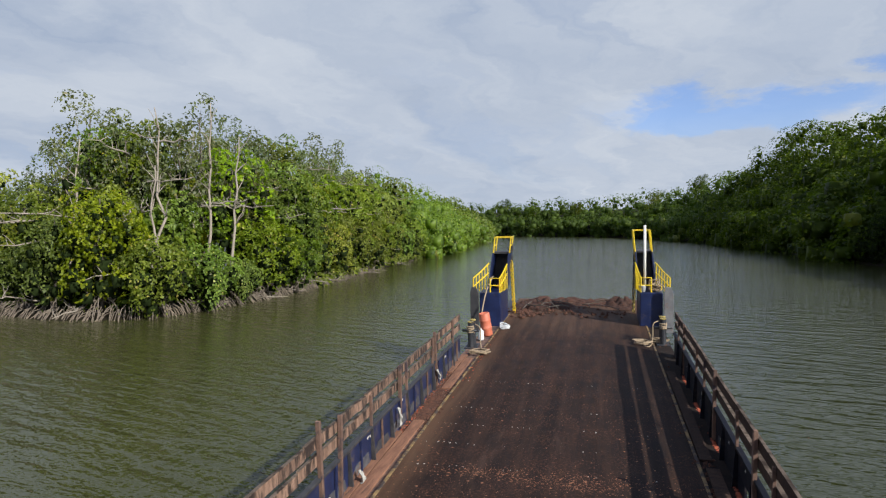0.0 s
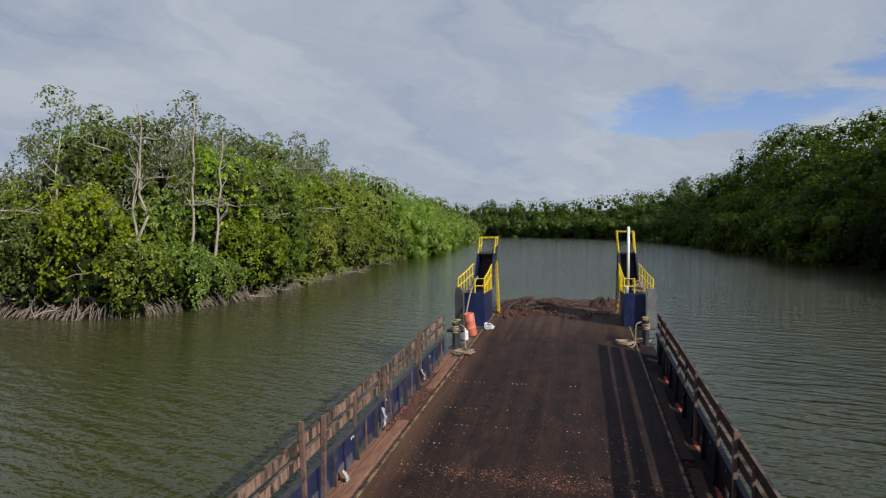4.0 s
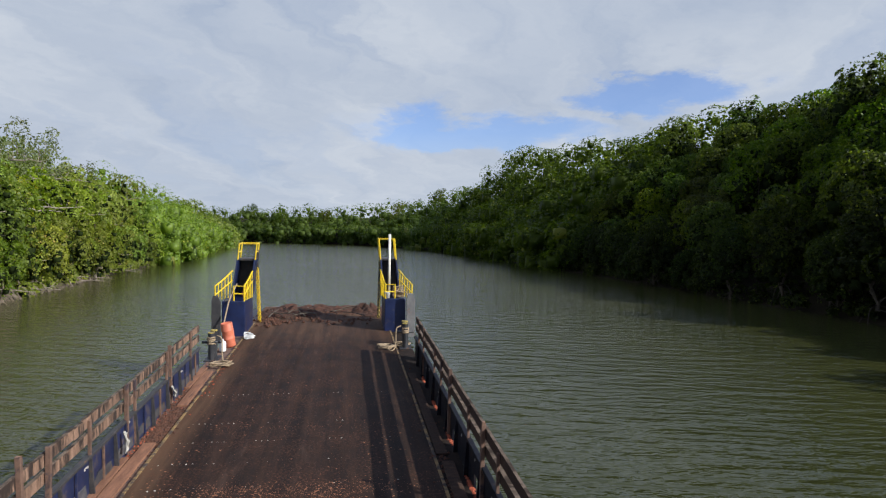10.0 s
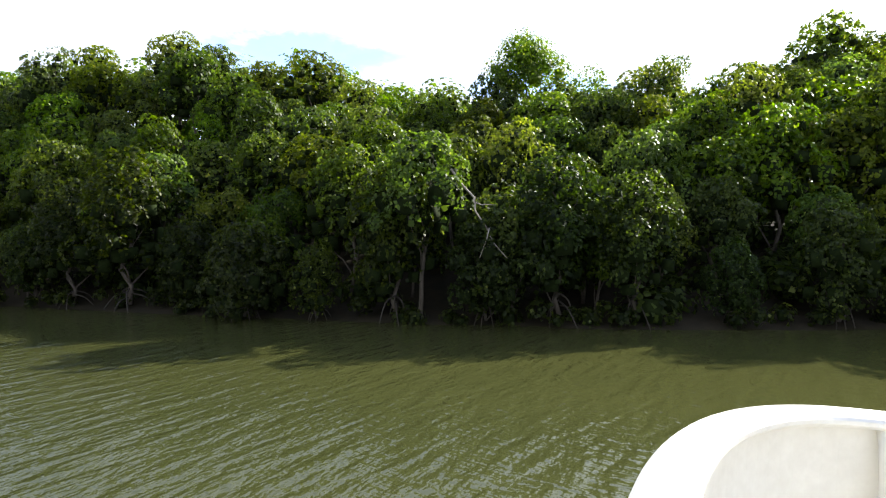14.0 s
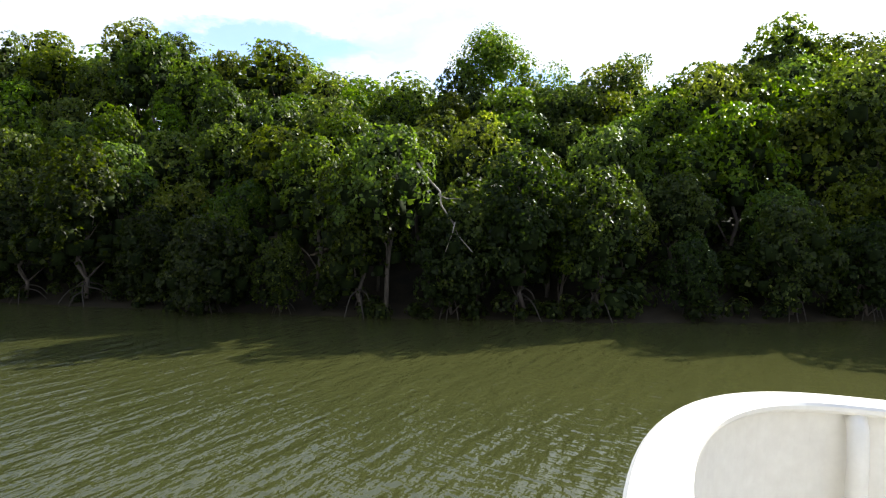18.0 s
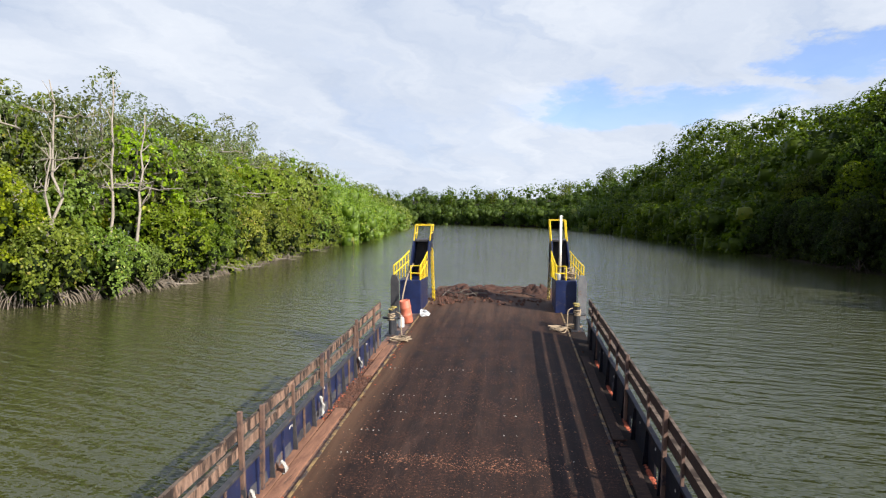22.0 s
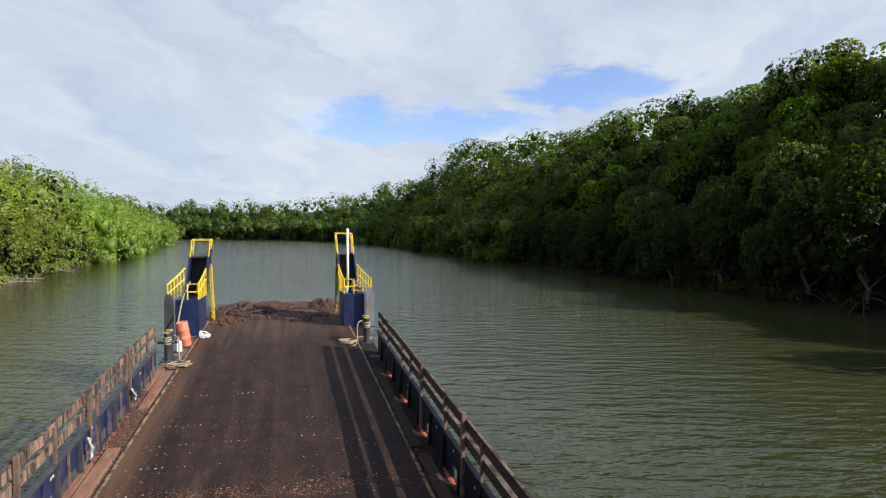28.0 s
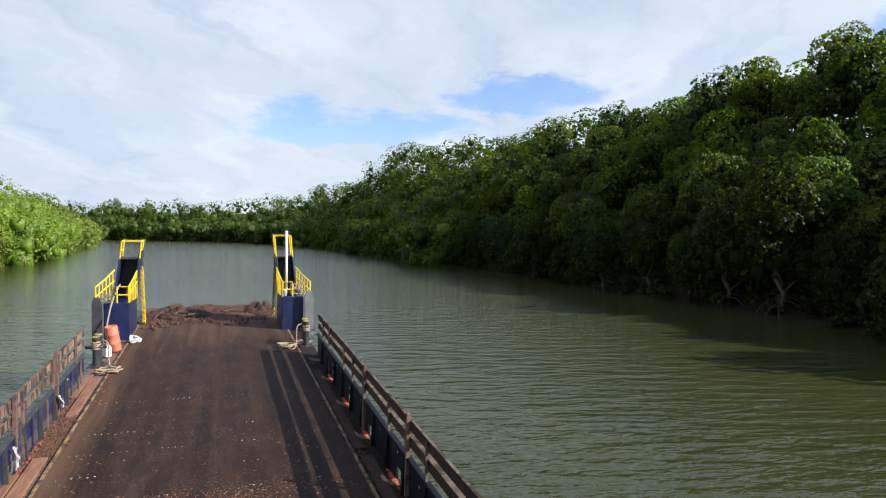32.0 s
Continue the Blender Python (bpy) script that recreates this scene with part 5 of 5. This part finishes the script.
def mound(name, x, y, rx, ry, h, seed, label):
    n = 26
    verts, faces = [], []
    for j in range(n + 1):
        for i in range(n + 1):
            u, v = 2 * i / n - 1, 2 * j / n - 1
            e = max(0.0, 1 - (u * u + v * v)) ** 0.7
            z = h * e * (0.75 + 0.9 * noise.noise(Vector((u * 3 + seed, v * 3, 1.7)))) + h * 0.5 * e * noise.noise(Vector((u * 9, v * 9 + seed, 0.3)))
            verts.append((u * rx, v * ry, max(-0.03, z - 0.02)))
    for j in range(n):
        for i in range(n):
            a = j * (n + 1) + i
            faces.append((a, a + 1, a + n + 2, a + n + 1))
    t = aboard(name, x, y, 0.06, label, "mud heap", "mud on the ramp")
    under("mud", mesh_of(name, verts, faces, RUBBLE, True), t)


for k, (x, y, rx, ry, h) in enumerate([(1.05, 31.0, 0.75, 0.8, 0.46), (0.1, 31.7, 0.9, 0.6, 0.20), (-1.3, 31.8, 0.9, 0.6, 0.24), (-2.6, 31.2, 0.9, 0.9, 0.34), (-3.3, 30.3, 0.7, 0.8, 0.26), (-1.9, 30.4, 0.9, 0.6, 0.20), (1.3, 30.0, 0.5, 0.5, 0.16), (-0.5, 30.9, 0.8, 0.5, 0.20)]):
    mound("mud_heap", x, y, rx, ry, h * 0.75, k * 3.1, "caked red-brown mud and rubble heaped on the bow ramp")
scatter("ramp_rubble", RUBBLE, "broken red-brown rubble and chips over the bow ramp", "debris", [(-2.8, 30.2, 0.7, 0.8, 190), (-1.2, 31.2, 0.9, 0.5, 150), (0.9, 31.0, 0.6, 0.6, 170), (-3.2, 28.6, 0.4, 0.8, 90), (-0.8, 28.6, 1.5, 0.6, 80)], 0.075, 5, 0.8)
rs = random.Random(4)
for k in range(16):
    st = aboard("broken_stick", rs.uniform(-3.5, -1.6) if k < 11 else rs.uniform(-0.5, 1.5), rs.uniform(29.2, 31.6), 0.16, "broken grey stick lying in the ramp mud", "stick", "sticks on the ramp", rs.uniform(0, 360))
    q = rs.uniform(0.3, 0.7)
    part("stick", tube([(-q, 0, 0.0), (0, rs.uniform(-0.08, 0.08), 0.06), (q, 0, rs.uniform(0, 0.16))], 0.028, 5, taper=0.015), BARK, st)

# rags tied to the port rail


def cloth(q, wide, long):
    """A limp torn rag: narrow where it is tied, pleated, with an uneven hem."""
    b = bmesh.new()
    side = []
    for back in (0.0, 0.012):
        rows = []
        for j in range(7):
            v = j / 6
            w_ = wide * (0.30 + 0.70 * v ** 0.7) * q.uniform(0.8, 1.1)
            sag = 0.05 * math.sin(2.2 * v) + 0.02 * q.uniform(-1, 1)
            rows.append([b.verts.new((sag + back + 0.03 * math.sin(i * 2.1 + j * 0.4), (i / 4 - 0.5) * w_ + 0.04 * v * math.sin(long * 30), -long * v * (1 if j < 6 else q.uniform(0.86, 1.1)))) for i in range(5)])
        for lo, hi in zip(rows, rows[1:]):
            for i in range(4):
                f = (lo[i], lo[i + 1], hi[i + 1], hi[i])
                b.faces.new(f if back else f[::-1])
        side.append([r_[0] for r_ in rows] + rows[-1][1:] + [r_[4] for r_ in rows[-2::-1]] + rows[0][3:0:-1])
    one, two = side
    for i in range(len(one)):
        k = (i + 1) % len(one)
        b.faces.new((one[i], one[k], two[k], two[i]))
    bmesh.ops.recalc_face_normals(b, faces=b.faces)
    return b


for x, y, z, wide, long in [(-4.33, 13.3, 0.56, 0.17, 0.36), (-4.31, 9.45, 0.30, 0.16, 0.38), (-4.28, 10.75, 0.22, 0.20, 0.22), (-4.34, 16.9, 0.46, 0.12, 0.26)]:
    rag = aboard("white_rag", x, y, z, "dirty white rag knotted round a rail post", "rag", "rags on the rail")
    q = random.Random(int(y * 7))
    part("knot", lathe([(0.0, 0.035), (0.03, 0.02), (0.035, -0.015), (0.0, -0.035)], 7), RAG, rag, smooth=True)
    part("cloth", cloth(q, wide, long), RAG, rag)
# Pale boxes that imitate daylight through bolt holes in the starboard panels.
for y, z in ((9.9, 0.42), (11.3, 0.5), (12.7, 0.46), (14.6, 0.52), (16.0, 0.4), (17.9, 0.5), (18.6, 0.36), (19.6, 0.48)):
    part("hole_glint", box(XR - 0.006, XR - 0.001, y, y + 0.05, z, z + 0.045, 0.002), PALE, craft, "small pale box in place of light through a bolt hole")
# faded white paint marks on the port panels
for y, z in ((11.55, 0.50), (13.75, 0.55), (18.1, 0.5)):
    for k, (dy, dz, h) in enumerate(((0.0, 0.0, 0.05), (0.06, 0.02, 0.035), (0.13, 0.0, 0.045))):
        part("paint_mark", box(XL + 0.001, XL + 0.004, y + dy, y + dy + 0.045, z + dz, z + dz + h), PALE, craft, "faded white paint mark")

rc = random.Random(31)
bun = aboard("rope_bundle", 2.15, 26.5, 1.38, "tangled brown rope bundled on the tower step", "rope", "mooring ropes")
part("rope", tube(spline([(rc.uniform(-0.22, 0.26), rc.uniform(-0.2, 0.25), 0.03 + 0.45 * rc.random() * (1 - abs(i - 24) / 30)) for i in range(48)], 3), 0.022, 6), ROPE, bun, smooth=True)
part("hanging_end", tube(spline([(0.2, -0.2, 0.3), (0.36, -0.42, 0.2), (0.42, -0.45, -0.2), (0.44, -0.46, -0.55)], 5), 0.022, 6), ROPE, bun, smooth=True)
buc = aboard("white_bucket", 1.72, 26.32, 1.36, "small white plastic bucket on the tower step", "bucket")
part("bucket_body", lathe([(0.0, 0.0), (0.10, 0.0), (0.125, 0.24), (0.135, 0.25), (0.125, 0.26), (0.112, 0.24), (0.09, 0.02), (0.0, 0.02)], 14), PLASTIC, buc, smooth=True)
part("bucket_handle", tube(spline([(-0.13, 0, 0.24), (-0.09, 0.1, 0.2), (0.09, 0.1, 0.2), (0.13, 0, 0.24)], 4), 0.006, 5), DARKSTEEL, buc)
cone = aboard("orange_bag", -4.02, 26.75, 1.37, "crumpled orange bag lying on the tower step", "bag")
part("bag_body", lathe([(0.0, 0.0), (0.13, 0.0), (0.15, 0.08), (0.10, 0.22), (0.045, 0.42), (0.02, 0.46), (0.0, 0.46)], 9), CRUMB, cone, smooth=True)
lamp = aboard("deck_lamp", -3.66, 27.75, 2.86, "black deck lamp on the tower head", "lamp")
part("lamp_body", box(-0.09, 0.09, -0.10, 0.10, 0.0, 0.34, 0.03), DARKSTEEL, lamp)
part("lamp_bracket", tube([(-0.12, 0.0, -0.14), (-0.12, 0.0, 0.1), (0.0, 0.0, 0.16)], 0.02, 6), DARKSTEEL, lamp)
